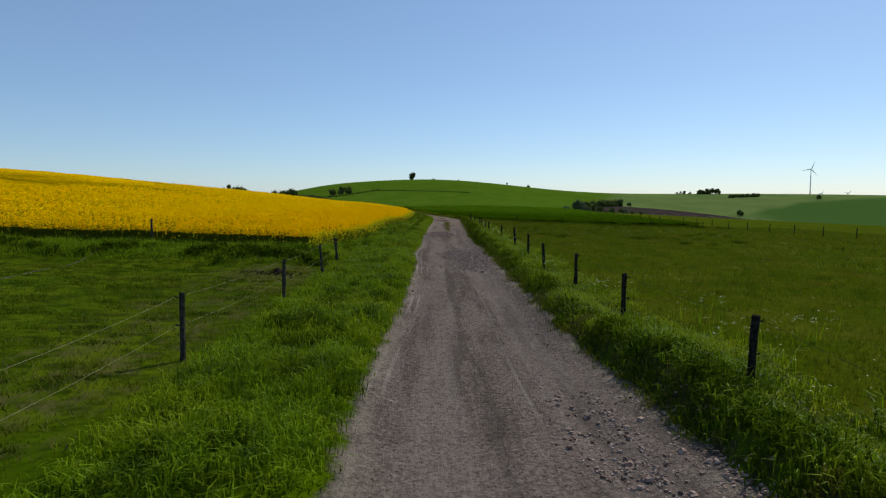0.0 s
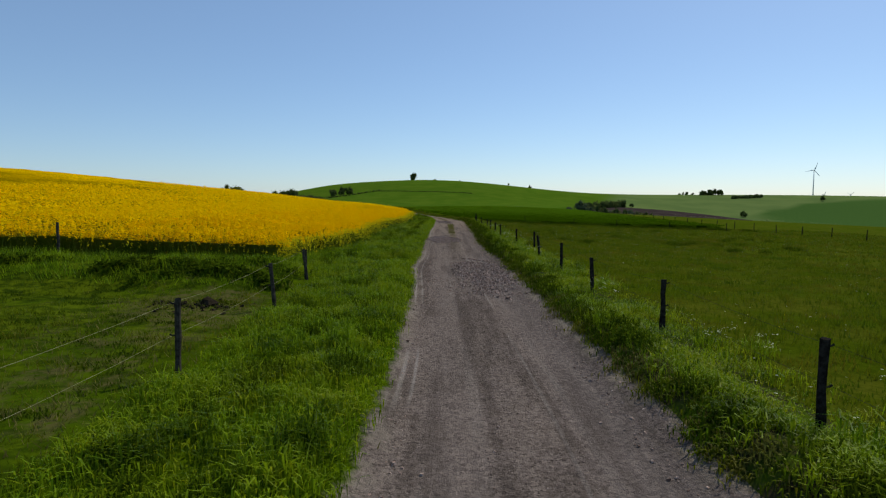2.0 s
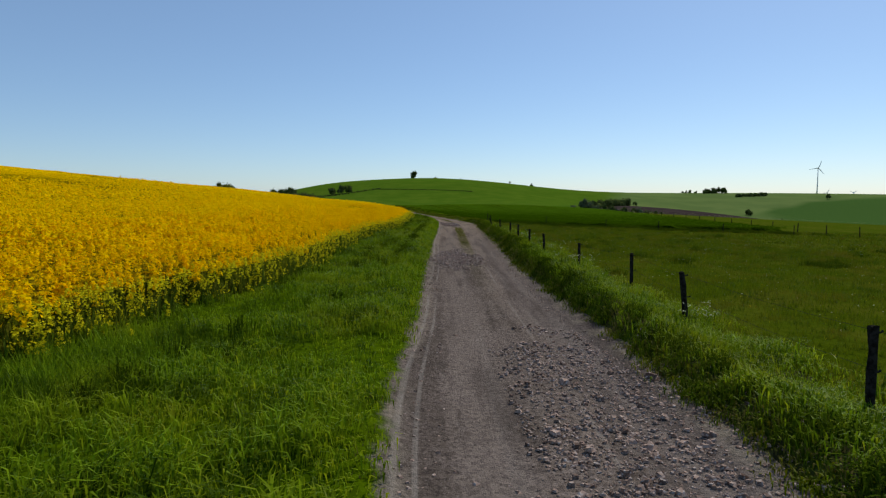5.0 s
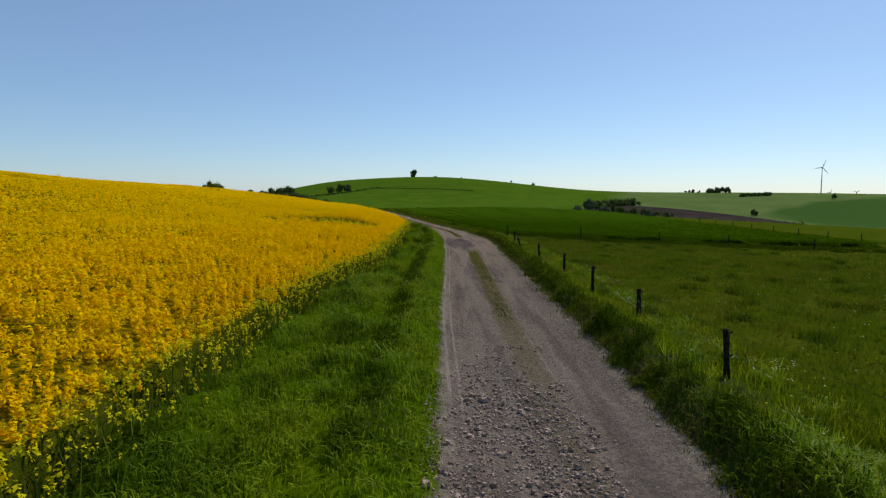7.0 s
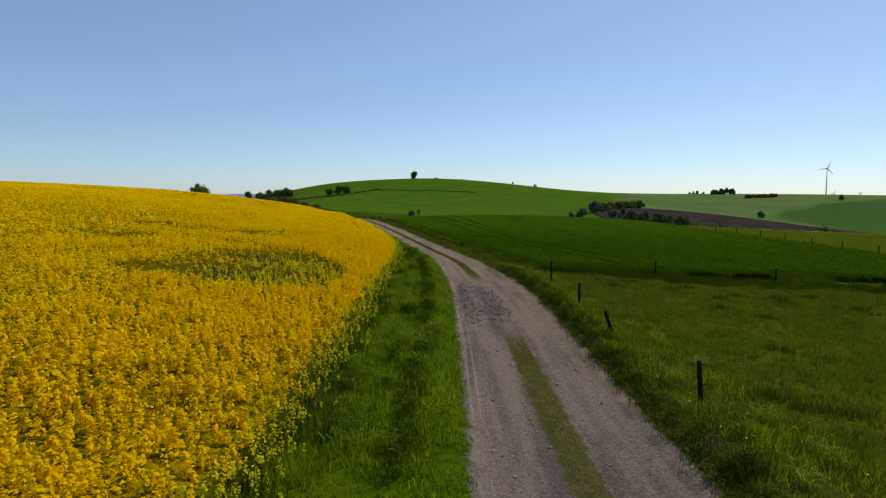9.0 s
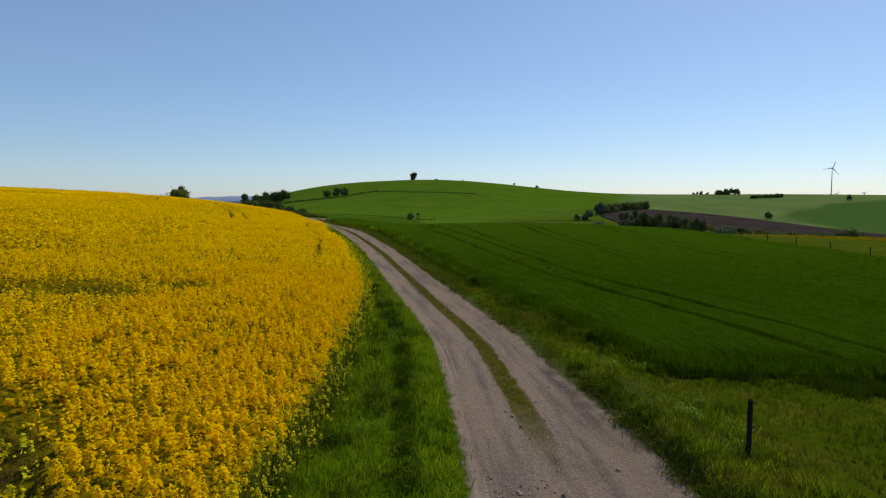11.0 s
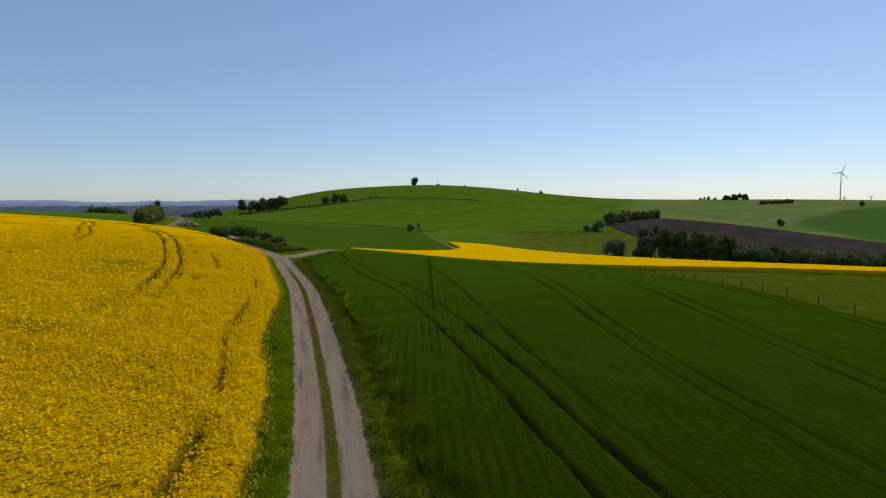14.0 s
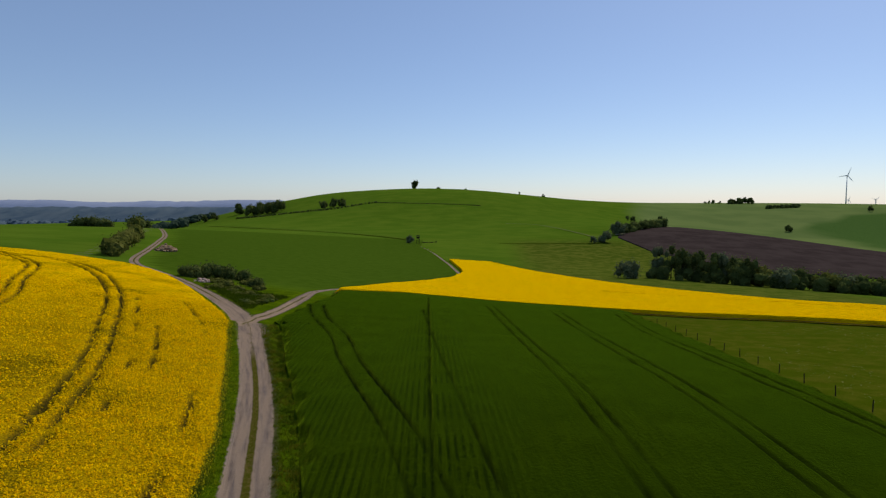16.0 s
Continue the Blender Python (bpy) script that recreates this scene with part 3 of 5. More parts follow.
# ---- the ground: one sheet to the horizon ----
def growing(start, step, end, rate):
    out, s = [], start
    while s < end:
        out.append(s)
        s += step
        step *= rate
    return out + [end]


xs = np.array(sorted({*(-v for v in growing(40.4, 0.6, 4600, 1.055)), *np.arange(-40, 12.01, 0.5), *growing(12.5, 0.6, 4600, 1.05)}))
ys = np.array(sorted({*(-v for v in growing(6.5, 0.7, 1500, 1.12)), *np.arange(-6, 110.01, 0.7), *np.arange(111, 275.1, 1.0), *growing(277, 2.0, 4700, 1.035)}))
gx, gy = (a.ravel() for a in np.meshgrid(xs, ys, indexing="ij"))
off, along = beside(track_line, gx, gy, 14.0)
off2, _ = beside(branch_line, gx, gy, 14.0)
nearer = np.abs(off2) < np.abs(off)
road_off = np.where(nearer, np.abs(off2) * (1.35 + 1.2 * ease(255, 290, gy)), np.where((off > 0) & (gy < 99), off * (1.76 / bank_foot(gy) * (1 - ease(90, 99, gy)) + ease(90, 99, gy)), off / (1 + widen(gy)) * (1 + 0.45 * ease(236, 262, gy)) / (1 + 0.40 * np.exp(-(((gy - 222) / 8.0) ** 2)))))
worn = ease(74, 78, gy) * (1 - ease(89, 94, gy))
middle = np.where(nearer, 0.8, np.maximum(0.22 * ease(44, 52, gy), ease(100, 150, along)) * (1 - worn) * (1 - ease(203, 212, gy) * (1 - ease(238, 250, gy))))  # the grown-over crown begins where less is driven
gz = land(gx, gy, off, False)
edge_x = rape_edge(gy)
pasture = ease(-2.2, -3.4, gx) * (1 - ease(22, 26, gy)) * ease(-3000, -200, gy)
bare = ease(-2.4, -3.4, gx) * (1 - ease(-4.2, -7.5, gx)) * (1 - ease(20, 24, gy)) + 1.3 * np.exp(-((gx + 4.6) ** 2 / 3 + (gy - 18.8) ** 2 / 1.6))
hill = ease(262, 280, gy)
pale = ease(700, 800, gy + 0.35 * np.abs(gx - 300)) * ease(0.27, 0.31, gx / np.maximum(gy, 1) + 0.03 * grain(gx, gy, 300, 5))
teal = ease(0, 22, gx - np.interp(gy, [700, 800, 907, 1000, 1081, 1176, 1207], [470, 500, 530, 550, 560, 690, 800])) * ease(650, 700, gy) * (1 - ease(1190, 1230, gy - 0.1 * (gx - 800)))
young = (gy < np.interp(gx, [-290, -201, -92, -24], [905, 805, 708, 627])) * (gx < np.interp(gy, branch_line[:, 1], branch_line[:, 0])) * (gx > np.interp(gy, track_line[:, 1], track_line[:, 0]) + 5) * ease(262, 285, gy) * (gy < 640)
rough = ease(20, 45, gx - 0.10 * (gy - 300)) * ease(292, 320, gy + 0.25 * np.maximum(gx - 50, 0)) * (1 - ease(600, 660, gy)) * (1 - ease(150, 180, gx - 0.1 * (gy - 400)))
verts = np.stack([gx, gy, gz], 1)
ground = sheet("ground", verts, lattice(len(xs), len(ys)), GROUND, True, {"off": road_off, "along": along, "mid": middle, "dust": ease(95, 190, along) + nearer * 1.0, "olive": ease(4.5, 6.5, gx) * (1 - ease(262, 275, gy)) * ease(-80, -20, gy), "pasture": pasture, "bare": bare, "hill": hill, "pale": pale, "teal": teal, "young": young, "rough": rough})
tagged(ground, "rolling green farmland with a stony unpaved track", "ground", kind="structure")

# the little bank along the gravel on the meadow side
by_line, bo_line = np.arange(-6, 97, 0.25), np.array([-0.12, 0.0, 0.08, 0.16, 0.25, 0.36, 0.5, 0.75, 1.05, 1.4, 1.8, 2.1])
by, bo = (a.ravel() for a in np.meshgrid(by_line, bo_line, indexing="ij"))
bo = bo + bank_foot(by)
bx = np.interp(by, track_line[:, 1], track_line[:, 0]) + bo
boff = beside(track_line, bx, by, 14.0)[0]
skirt = np.minimum(0.03, np.minimum(bo - bank_foot(by) + 0.05, bank_foot(by) + 2.05 - bo) * 0.3)
bank = sheet("ground_bank", np.stack([bx, by, land(bx, by, boff) + skirt], 1), lattice(len(by_line), len(bo_line))[:, ::-1], BANK, True)
tagged(bank, "steep little grassy bank beside the gravel track", "bank", kind="structure")

# ---- rape field: canopy of flowers, edge to the left of the track ----
TRAM_A = rounded([(-112, 283), (-92, 273), (-79.1, 263), (-66, 248), (-54.1, 229.5), (-44, 208.1), (-38, 194.1), (-30.5, 172), (-24.5, 154), (-21, 135), (-20, 110)], 3)
TRAM_B = TRAM_A + np.array([2.0, 0.8])
TRAM_C = rounded([(-120, 292), (-86.5, 261.5), (-72.4, 236.9), (-63, 219.2), (-57, 190), (-54, 120), (-54, 40)], 3)
TRAM_D = TRAM_C + np.array([-2.0, -0.6])
ROWS = [rounded(p, 3) for p in ([(-52, 235), (-47.3, 225.9), (-37.9, 205.9), (-33.7, 196.5), (-28, 180)], [(-48, 233), (-44, 225.3), (-34, 203.3), (-29, 190)], [(-45, 235), (-40.7, 228.9), (-32.3, 214.3), (-28.9, 205.4)], [(-40, 200), (-35, 186), (-31, 172), (-28, 158)], [(-36, 196), (-30, 180), (-27, 166)])]
THIN = [(-8.0, 88.5, 2.6, 0.6), (-11, 92.3, 2.2, 0.75), (-15.5, 98.8, 2.2, 0.85), (-11.5, 99.8, 1.9, 0.8), (-9.2, 102.3, 1.5, 0.8), (-10, 89, 1.6, 0.5), (-5.0, 101.2, 0.5, 0.8), (-20, 100, 4, 0.5), (-26, 110, 5, 0.4), (-17, 91, 3, 0.6), (-3.6, 72, 1.6, 0.5), (-12, 72, 4, 0.5), (-7, 60, 3, 0.35), (-18, 78, 3, 0.4), (-60, 80, 12, 0.4), (-34, 84, 7, 0.4)]


def thinness(x, y):
    t = np.zeros(x.shape)
    for cx, cy, r, s in THIN:
        t = np.maximum(t, s * np.exp(-((x - cx) ** 2 / (2 * r * r) + (y - cy) ** 2 / (r * r))))
    band = ease(0.25, 0.8, grain(0.3 * x, y + 0.35 * x, 3.6, 18)) * (0.5 + 0.5 * grain(x, y, 9, 19))
    side = np.interp(y, [76, 84, 88, 92], [-3.0, -3.1, -5.0, -8.5])
    box = ease(0.0, -0.7, x - side + 0.25 * grain(x, y, 1.5, 22)) * ease(-13, -8, x) * ease(75, 79, y) * (1 - ease(86, 91.5, y + 1.2 * grain(x, y, 2.2, 23)))
    t = np.maximum(t, box * (0.90 + 0.26 * grain(0.6 * x, y, 1.3, 24) + 0.20 * grain(x, y, 3.0, 26)))
    return np.clip(t + 0.2 * np.maximum(grain(x, y, 5, 8), 0) + 0.45 * np.maximum(band, 0), 0, 1)


def furrow(x, y):
    f = np.zeros(x.shape)
    for line in (TRAM_A, TRAM_B, TRAM_C, TRAM_D):
        d = np.abs(beside(line, x, y, 3.0)[0])
        f = np.maximum(f, 1 - ease(0.12, 0.40, d + 0.14 * grain(x, y, 1.2, 4)))
    f *= ease(138, 190, y) * (0.4 + 0.6 * ease(-0.5, 0.2, grain(x, y, 5, 17) + ease(165, 200, y)))
    # missed drill rows
    for k, line in enumerate(ROWS):
        d = np.abs(beside(line, x, y, 3.0)[0])
        f = np.maximum(f, 0.85 * (1 - ease(0.08, 0.36, d + 0.2 * grain(x, y, 1.0, 25 + k))) * ease(-0.25, 0.2, grain(x, y, 5.5, 28 + k) + 0.3 * grain(x, y, 1.5, 38 + k)))
    row = np.abs(rape_edge(y) - x - 2.7 + 0.15 * grain(x, y, 4, 15)) + 0.1 * grain(x, y, 0.9, 16)
    return np.maximum(f, 0.7 * (1 - ease(0.08, 0.32, row)) * ease(112, 124, y) * (1 - ease(190, 205, y)) * ease(-0.3, 0.3, grain(x, y, 3.5, 14) + 0.3))


def canopy(x, y, s):
    """Height of the crop over the ground; s is the way in from the field's edge."""
    h = 1.18 + 0.10 * grain(x, y, 3.1, 11) + 0.09 * grain(x, y, 1.1, 12) + 0.07 * grain(x, y, 0.5, 13)
    h *= (0.62 + 0.38 * ease(0.0, 0.9, s)) * (0.82 + 0.18 * ease(0, 5, s))
    return h * (1 - 0.28 * ease(0.5, 0.95, thinness(x, y)) - 0.08 * thinness(x, y)) * (1 - 0.75 * furrow(x, y))


s_in = np.array([0.0, 0.02, 0.3, 0.6, 0.95, *np.arange(1.4, 62, 0.6), *growing(62.5, 0.8, 230, 1.06)])
y_in = np.array([28.9, 28.92, 29.3, 29.7, *np.arange(30.2, 300, 0.6), *np.arange(301, 329, 1.5)])
ss, yy = (a.ravel() for a in np.meshgrid(s_in, y_in, indexing="ij"))
xx = rape_edge(yy) - ss + 0.22 * grain(yy, yy, 1.3, 21) * (ss < 1.2)
front = yy - 28.9
deep = np.minimum(ss, front)
yy = yy - 0.45 * (0.5 + 0.5 * grain(xx, 0 * xx, 1.1, 27)) * (1 - ease(0.0, 2.5, front))
zz = swell(xx, yy) + canopy(xx, yy, deep)
zz = np.where((ss == 0) | (front <= 0.001), land(xx, yy) - 0.1, zz)
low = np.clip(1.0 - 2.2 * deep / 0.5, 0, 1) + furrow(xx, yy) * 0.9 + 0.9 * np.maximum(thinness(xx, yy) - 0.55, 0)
# nearer crop, where shade between the heads is painted into the canopy
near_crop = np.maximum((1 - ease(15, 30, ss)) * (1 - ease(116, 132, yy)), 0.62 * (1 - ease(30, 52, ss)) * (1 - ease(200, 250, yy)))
zz -= 0.20 * near_crop * (deep > 0.05) * ease(0.0, 0.6, deep)
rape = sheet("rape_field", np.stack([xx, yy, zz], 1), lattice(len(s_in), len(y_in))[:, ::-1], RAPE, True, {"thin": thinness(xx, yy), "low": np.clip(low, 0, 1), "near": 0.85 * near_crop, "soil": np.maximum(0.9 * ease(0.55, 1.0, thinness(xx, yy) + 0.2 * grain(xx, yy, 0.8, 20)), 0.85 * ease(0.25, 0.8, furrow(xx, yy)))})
tagged(rape, "dense field of rapeseed in full yellow bloom", "rapeseed field", kind="stuff")


def racemes(name, x, y, size, label, tall=None, petals=10, material=FLOWER):
    """Flower heads: many small florets on a domed spike, each a petal cluster of its own."""
    s = rape_edge(y) - x
    d = np.minimum(s, y - 28.9)
    n = len(x)
    thin = ease(0.4, 0.8, thinness(x, y))
    z = swell(x, y) + canopy(x, y, d) * rng.uniform(0.90, 1.08, n) * (1 - thin) + thin * rng.uniform(0.55, 0.95, n)
    if tall:
        z = land(x, y) + rng.uniform(*tall, n)
    w, h = size * rng.uniform(0.32, 0.48, n), size * rng.uniform(1.0, 1.9, n) * (1.35 if petals < 9 else 1.0)
    way, rise = rng.uniform(0, 2 * math.pi, (n, petals)), rng.uniform(-0.25, 1.0, (n, petals))
    reach = np.sqrt(np.clip(1.05 - np.abs(rise) ** 2.2, 0.05, 1)) * rng.uniform(0.6, 1.1, (n, petals))
    lean = rng.normal(0, 0.16, (n, 2, 1)) * h[:, None, None] * rise[:, None]
    c = np.stack([x[:, None] + lean[:, 0] + w[:, None] * reach * np.cos(way), y[:, None] + lean[:, 1] + w[:, None] * reach * np.sin(way), z[:, None] + h[:, None] * (rise - 0.45)], -1)
    out = np.stack([np.cos(way) * reach, np.sin(way) * reach, 0.5 + rise], -1) + rng.normal(0, 0.35, (n, petals, 3))
    out /= np.linalg.norm(out, axis=-1)[..., None]
    u = np.cross(out, rng.normal(0, 1, (n, petals, 3)))
    u /= np.linalg.norm(u, axis=-1)[..., None]
    q = np.cross(out, u)
    r = (size[:, None] if np.ndim(size) else size) * rng.uniform(0.18, 0.30, (n, petals)) * math.sqrt(12 / petals) * (1.4 if petals > 12 else 1.1)
    r = r[..., None]
    v = np.stack([c + r * u, c + r * (-0.5 * u + 0.87 * q), c + r * (-0.5 * u - 0.87 * q)], 2)
    f = np.arange(n * petals * 3).reshape(-1, 3)
    return tagged(sheet(name, v.reshape(-1, 3), f, material, False), label, "rapeseed flowers", kind="stuff")


def inside_rape(s, y, keep=1.0):
    x = rape_edge(y) - s
    k = (y > 29.0) & (rng.random(len(y)) < keep * (1 - 0.93 * ease(0.3, 0.8, thinness(x, y))) * (1 - 0.95 * furrow(x, y)))
    return x[k], y[k]


for s0, s1, y0, y1, density, size, petals in ((0.0, 2.6, 29, 112, 40, 0.125, 24), (2.6, 7, 29, 112, 34, 0.128, 15), (7, 16, 29, 112, 25, 0.138, 8), (0.0, 16, 112, 120, 22, 0.14, 6), (16, 38, 29, 120, 8, 0.19, 4), (0.05, 14, 120, 235, 16, 0.155, 4), (14, 46, 118, 240, 6, 0.21, 3)):
    s, y = scatter(s0, s1, y0, y1, density)
    x, y = inside_rape(s, y)
    racemes("rapeseed_flowers", x, y, size * rng.lognormal(0, 0.18, len(x)), "yellow rapeseed flower heads above the crop", None, petals)
# lower heads that lean out over the edge
n_low = 12000
y = 29 + 200 * rng.random(n_low) ** 1.3
s = rng.normal(0.0, 0.26, n_low)
x = rape_edge(y) - s
racemes("rapeseed_flowers", x, y, 0.070 * rng.lognormal(0, 0.2, n_low), "pale yellow flower heads low on the field edge", (0.12, 0.80), 9, FLOWER_PALE)
# late, greenish heads in the thin patch
s, y = scatter(0.7, 18, 75, 106, 26)
x = rape_edge(y) - s
k = thinness(x, y) > 0.55
racemes("rapeseed_flowers", x[k], y[k], 0.110 * rng.lognormal(0, 0.2, k.sum()), "sparse greenish flower heads over bare soil", (0.25, 0.85), 14, FLOWER_PALE)
x, y = scatter(-46, -4.6, 28.6, 29.2, 70)
racemes("rapeseed_flowers", x, y, np.full(len(x), 0.13), "yellow rapeseed flower heads above the crop", (0.70, 1.12), 8)
x, y = scatter(-46, -4.4, 28.4, 29.0, 14)
racemes("rapeseed_flowers", x, y, 0.085 * rng.lognormal(0, 0.2, len(x)), "pale yellow flower heads low on the field edge", (0.30, 0.85), 8, FLOWER_PALE)
# stalks and leaves along the open edges
s, y = scatter(-0.3, 0.8, 29, 235, 26)
x = rape_edge(y) - s
blades("rapeseed_stalks", x, y, land(x, y), 0.5 + 0.25 * rng.random(len(x)), 0.022, 0.25, STALK, "green rapeseed stalks along the field edge", "rapeseed stalks", 3, 0.10)
x, y = scatter(-60, -5, 28.6, 29.6, 26)
blades("rapeseed_stalks", x, y, land(x, y), 0.55 + 0.25 * rng.random(len(x)), 0.022, 0.25, STALK, "green rapeseed stalks along the field edge", "rapeseed stalks", 3, 0.10)
s, y = scatter(0.5, 14, 70, 112, 9)
x = rape_edge(y) - s
k = rng.random(len(x)) < thinness(x, y) * 1.3
blades("rapeseed_stalks", x[k], y[k], land(x[k], y[k]), 0.45 + 0.2 * rng.random(k.sum()), 0.035, 0.5, STALK, "stunted green rapeseed plants in a thin patch", "rapeseed stalks", 4, 0.10)

# ---- the far rape field beyond the wheat ----
def far_field(name, near, back, n, m, lift, material, label, category, rough=0.0, attributes=None):
    """A field between two polylines, n points along and m across, with sides down to the ground."""
    def even(line):
        p = np.array(line, float)
        d = np.r_[0, np.cumsum(np.hypot(*np.diff(p, axis=0).T))]
        q = np.linspace(0, d[-1], n)
        return np.stack([np.interp(q, d, p[:, 0]), np.interp(q, d, p[:, 1])], 1)

    a, b = even(near), even(back)
    w = np.r_[0.0, 0.0, np.linspace(0.004, 0.996, m - 4), 1.0, 1.0]
    p = a[:, None] * (1 - w[None, :, None]) + b[:, None] * w[None, :, None]
    x, y = p[..., 0].ravel(), p[..., 1].ravel()
    z = swell(x, y) + lift + rough * (grain(x, y, 2.0, 31) + grain(x, y, 0.9, 32))
    z, g = z.reshape(n, m), swell(x, y).reshape(n, m) - 0.6
    z[:, 0], z[:, -1], z[0], z[-1] = g[:, 0], g[:, -1], g[0], g[-1]
    f = lattice(n, m)
    ob = sheet(name, np.stack([x, y, z.ravel()], 1), f, material, True, {k: np.full(n * m, v) for k, v in (attributes or {}).items()})
    return tagged(ob, label, category, kind="stuff")


far_field("rape_field", [(-25, 274), (-10.2, 286.2), (4.5, 286.9), (32.5, 279.2), (55.9, 266.8), (78.1, 260.1), (95, 253.5), (170, 236), (330, 190)],
          [(-24.5, 275), (-13.5, 311), (-2, 334.5), (6.1, 352), (11.5, 380), (10.8, 410), (7.4, 464.5), (31, 465), (49, 358), (53, 321), (88, 306), (121.5, 290), (200, 275), (330, 232)],
          150, 50, 1.15, RAPE, "flat yellow rapeseed field behind the wheat", "rapeseed field", 0.07, {"thin": 0.0, "low": 0.0, "near": 0.0, "soil": 0.0})
far_field("ploughed_field", [(155, 652), (160, 571), (199, 517), (288, 500), (420, 470), (560, 470)], [(155.5, 653), (209, 722), (266, 782), (333, 806), (383, 743), (560, 640)], 60, 40, 0.7, SOIL,
          "bare brown ploughed field on the far slope", "ploughed field", 0.05)

# ---- wheat: dark green canopy with wheel lines ----
DRILL = rounded([(2.0, 96), (0.9, 140), (0.3, 160), (0.0, 176.4), (-0.3, 195), (-0.7, 225), (-1.5, 277)], 3)
WHEAT_LINES = [(rounded([(13.5, 97), (11.2, 108), (8.2, 119), (6.4, 131), (5.2, 137), (4.0, 143.7), (0.6, 159), (-2.0, 170), (-5.0, 182), (-11.5, 203.5), (-15.5, 219.4), (-21, 234), (-24, 246)], 3), 2.6), (rounded([(20, 97), (13.5, 120), (9.0, 140), (5.2, 163.5), (3.2, 182), (1.6, 200), (-0.6, 230), (-2.2, 252)], 3), 0.0),
               (rounded([(27, 97), (20, 120), (16.5, 140), (14.6, 155), (14.0, 168), (13.8, 191.6), (13.2, 230), (12.0, 270)], 3), 1.7), (rounded([(33, 98), (28.1, 130), (26.6, 147), (25.7, 160), (25.4, 178.0), (25.3, 205), (26.0, 240), (26.3, 265)], 3), 1.9),
               (rounded([(43, 98), (39.8, 150), (37.6, 178), (36.3, 200), (37.4, 235), (40.2, 262)], 3), 1.9), (rounded([(0.3, 166), (0.0, 176.4), (-0.3, 195), (-0.7, 225), (-1.5, 277)], 3), 0.0)]


def meadow_fence(y):
    """The line of the fence between the wheat and the far meadow."""
    return np.interp(y, [52, 140, 165, 180, 200, 222, 240, 260], [46.8, 46.2, 43.6, 42.8, 43.0, 44.4, 45.6, 46.6])


def wheat_left(y):
    return np.interp(y, track_line[:, 1], track_line[:, 0]) + np.interp(y, [95, 110, 200, 226, 280], [4.8, 3.7, 3.6, 5.0, 6.0])


def wheel_lines(x, y):
    f = np.zeros(x.shape)
    for k, (line, gauge) in enumerate(WHEAT_LINES):
        worn = 1.0 if k in (0, 5) else 0.7 * (0.2 + 0.8 * ease(125, 175, y))
        for shift in ((0.0, gauge) if gauge else (0.0,)):
            d = np.abs(beside(line + np.array([shift, 0]), x, y, 3.0)[0])
            f = np.maximum(f, (1 - ease(0.06, 0.27, d + 0.12 * grain(x, y, 1.5, 41))) * (0.35 + 0.5 * ease(-0.4, 0.4, grain(x, y, 9, 48))) * worn)
    return f


def wheat_height(x, y):
    return (0.58 + 0.5 * ease(225, 275, y) + 0.05 * grain(x, y, 4, 42) + 0.025 * grain(x, y, 2.4, 43)) * (1 - 0.7 * wheel_lines(x, y))


u_in, v_in = np.linspace(0, 1, 300), np.array([0.0, 0.0005, *np.linspace(0.004, 1, 230)])
uu, vv = (a.ravel() for a in np.meshgrid(u_in, v_in, indexing="ij"))
yy = 96.5 + (1 - vv) ** 6 * (0.9 * grain(71 * uu, 0 * uu, 2.6, 45) + 0.4 * grain(71 * uu, 0 * uu, 0.8, 46)) + vv * (np.interp(-25 + 71 * uu, [-25, -10, 4.5, 32.7, 46], [273.5, 285.6, 286.2, 278.6, 270.4]) - 96.5)
wl = np.where(yy < 226, wheat_left(yy), -26 + ease(226, 272, yy) * 3)
wr = meadow_fence(yy) - 1.0
xx = wl + uu * (wr - wl)
inset = np.minimum(np.minimum(xx - wl, yy - 96.5), wr - xx)
rim = (uu == 0) | (vv == 0) | (uu == 1)
zz = np.where(rim, swell(xx, yy) - 0.3, swell(xx, yy) + wheat_height(xx, yy) * (0.12 + 0.88 * ease(0, 1.3, inset + 0.9 * grain(xx, yy, 1.7, 44))))
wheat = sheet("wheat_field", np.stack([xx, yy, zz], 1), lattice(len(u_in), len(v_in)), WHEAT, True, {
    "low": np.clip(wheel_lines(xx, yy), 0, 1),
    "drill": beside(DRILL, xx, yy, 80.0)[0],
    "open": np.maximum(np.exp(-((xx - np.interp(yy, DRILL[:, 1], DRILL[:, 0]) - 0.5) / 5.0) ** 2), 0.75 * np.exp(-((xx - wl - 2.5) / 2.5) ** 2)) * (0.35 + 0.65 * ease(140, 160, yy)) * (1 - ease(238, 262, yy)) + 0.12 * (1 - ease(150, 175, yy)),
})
tagged(wheat, "dark green young wheat with wheel lines", "wheat field", kind="stuff")
for x0, x1, y0, y1, density, h, w in ((-16, 24, 96.2, 150, 20, 0.30, 0.013), (24, 45, 96.2, 150, 9, 0.32, 0.018)):
    x, y = scatter(x0, x1, y0, y1, density)
    k = (x > wheat_left(y) + 0.1) & (x < meadow_fence(y) - 1.2) & (rng.random(len(x)) > np.maximum(wheel_lines(x, y), ease(112, 150, y)))
    x, y = x[k], y[k]
    blades("wheat_blades", x, y, swell(x, y) + wheat_height(x, y) - 0.12, h * (0.8 + 0.4 * rng.random(len(x))), w, 0.3, WHEAT_BLADE, "green blades of young wheat", "wheat", 4, 0.10)

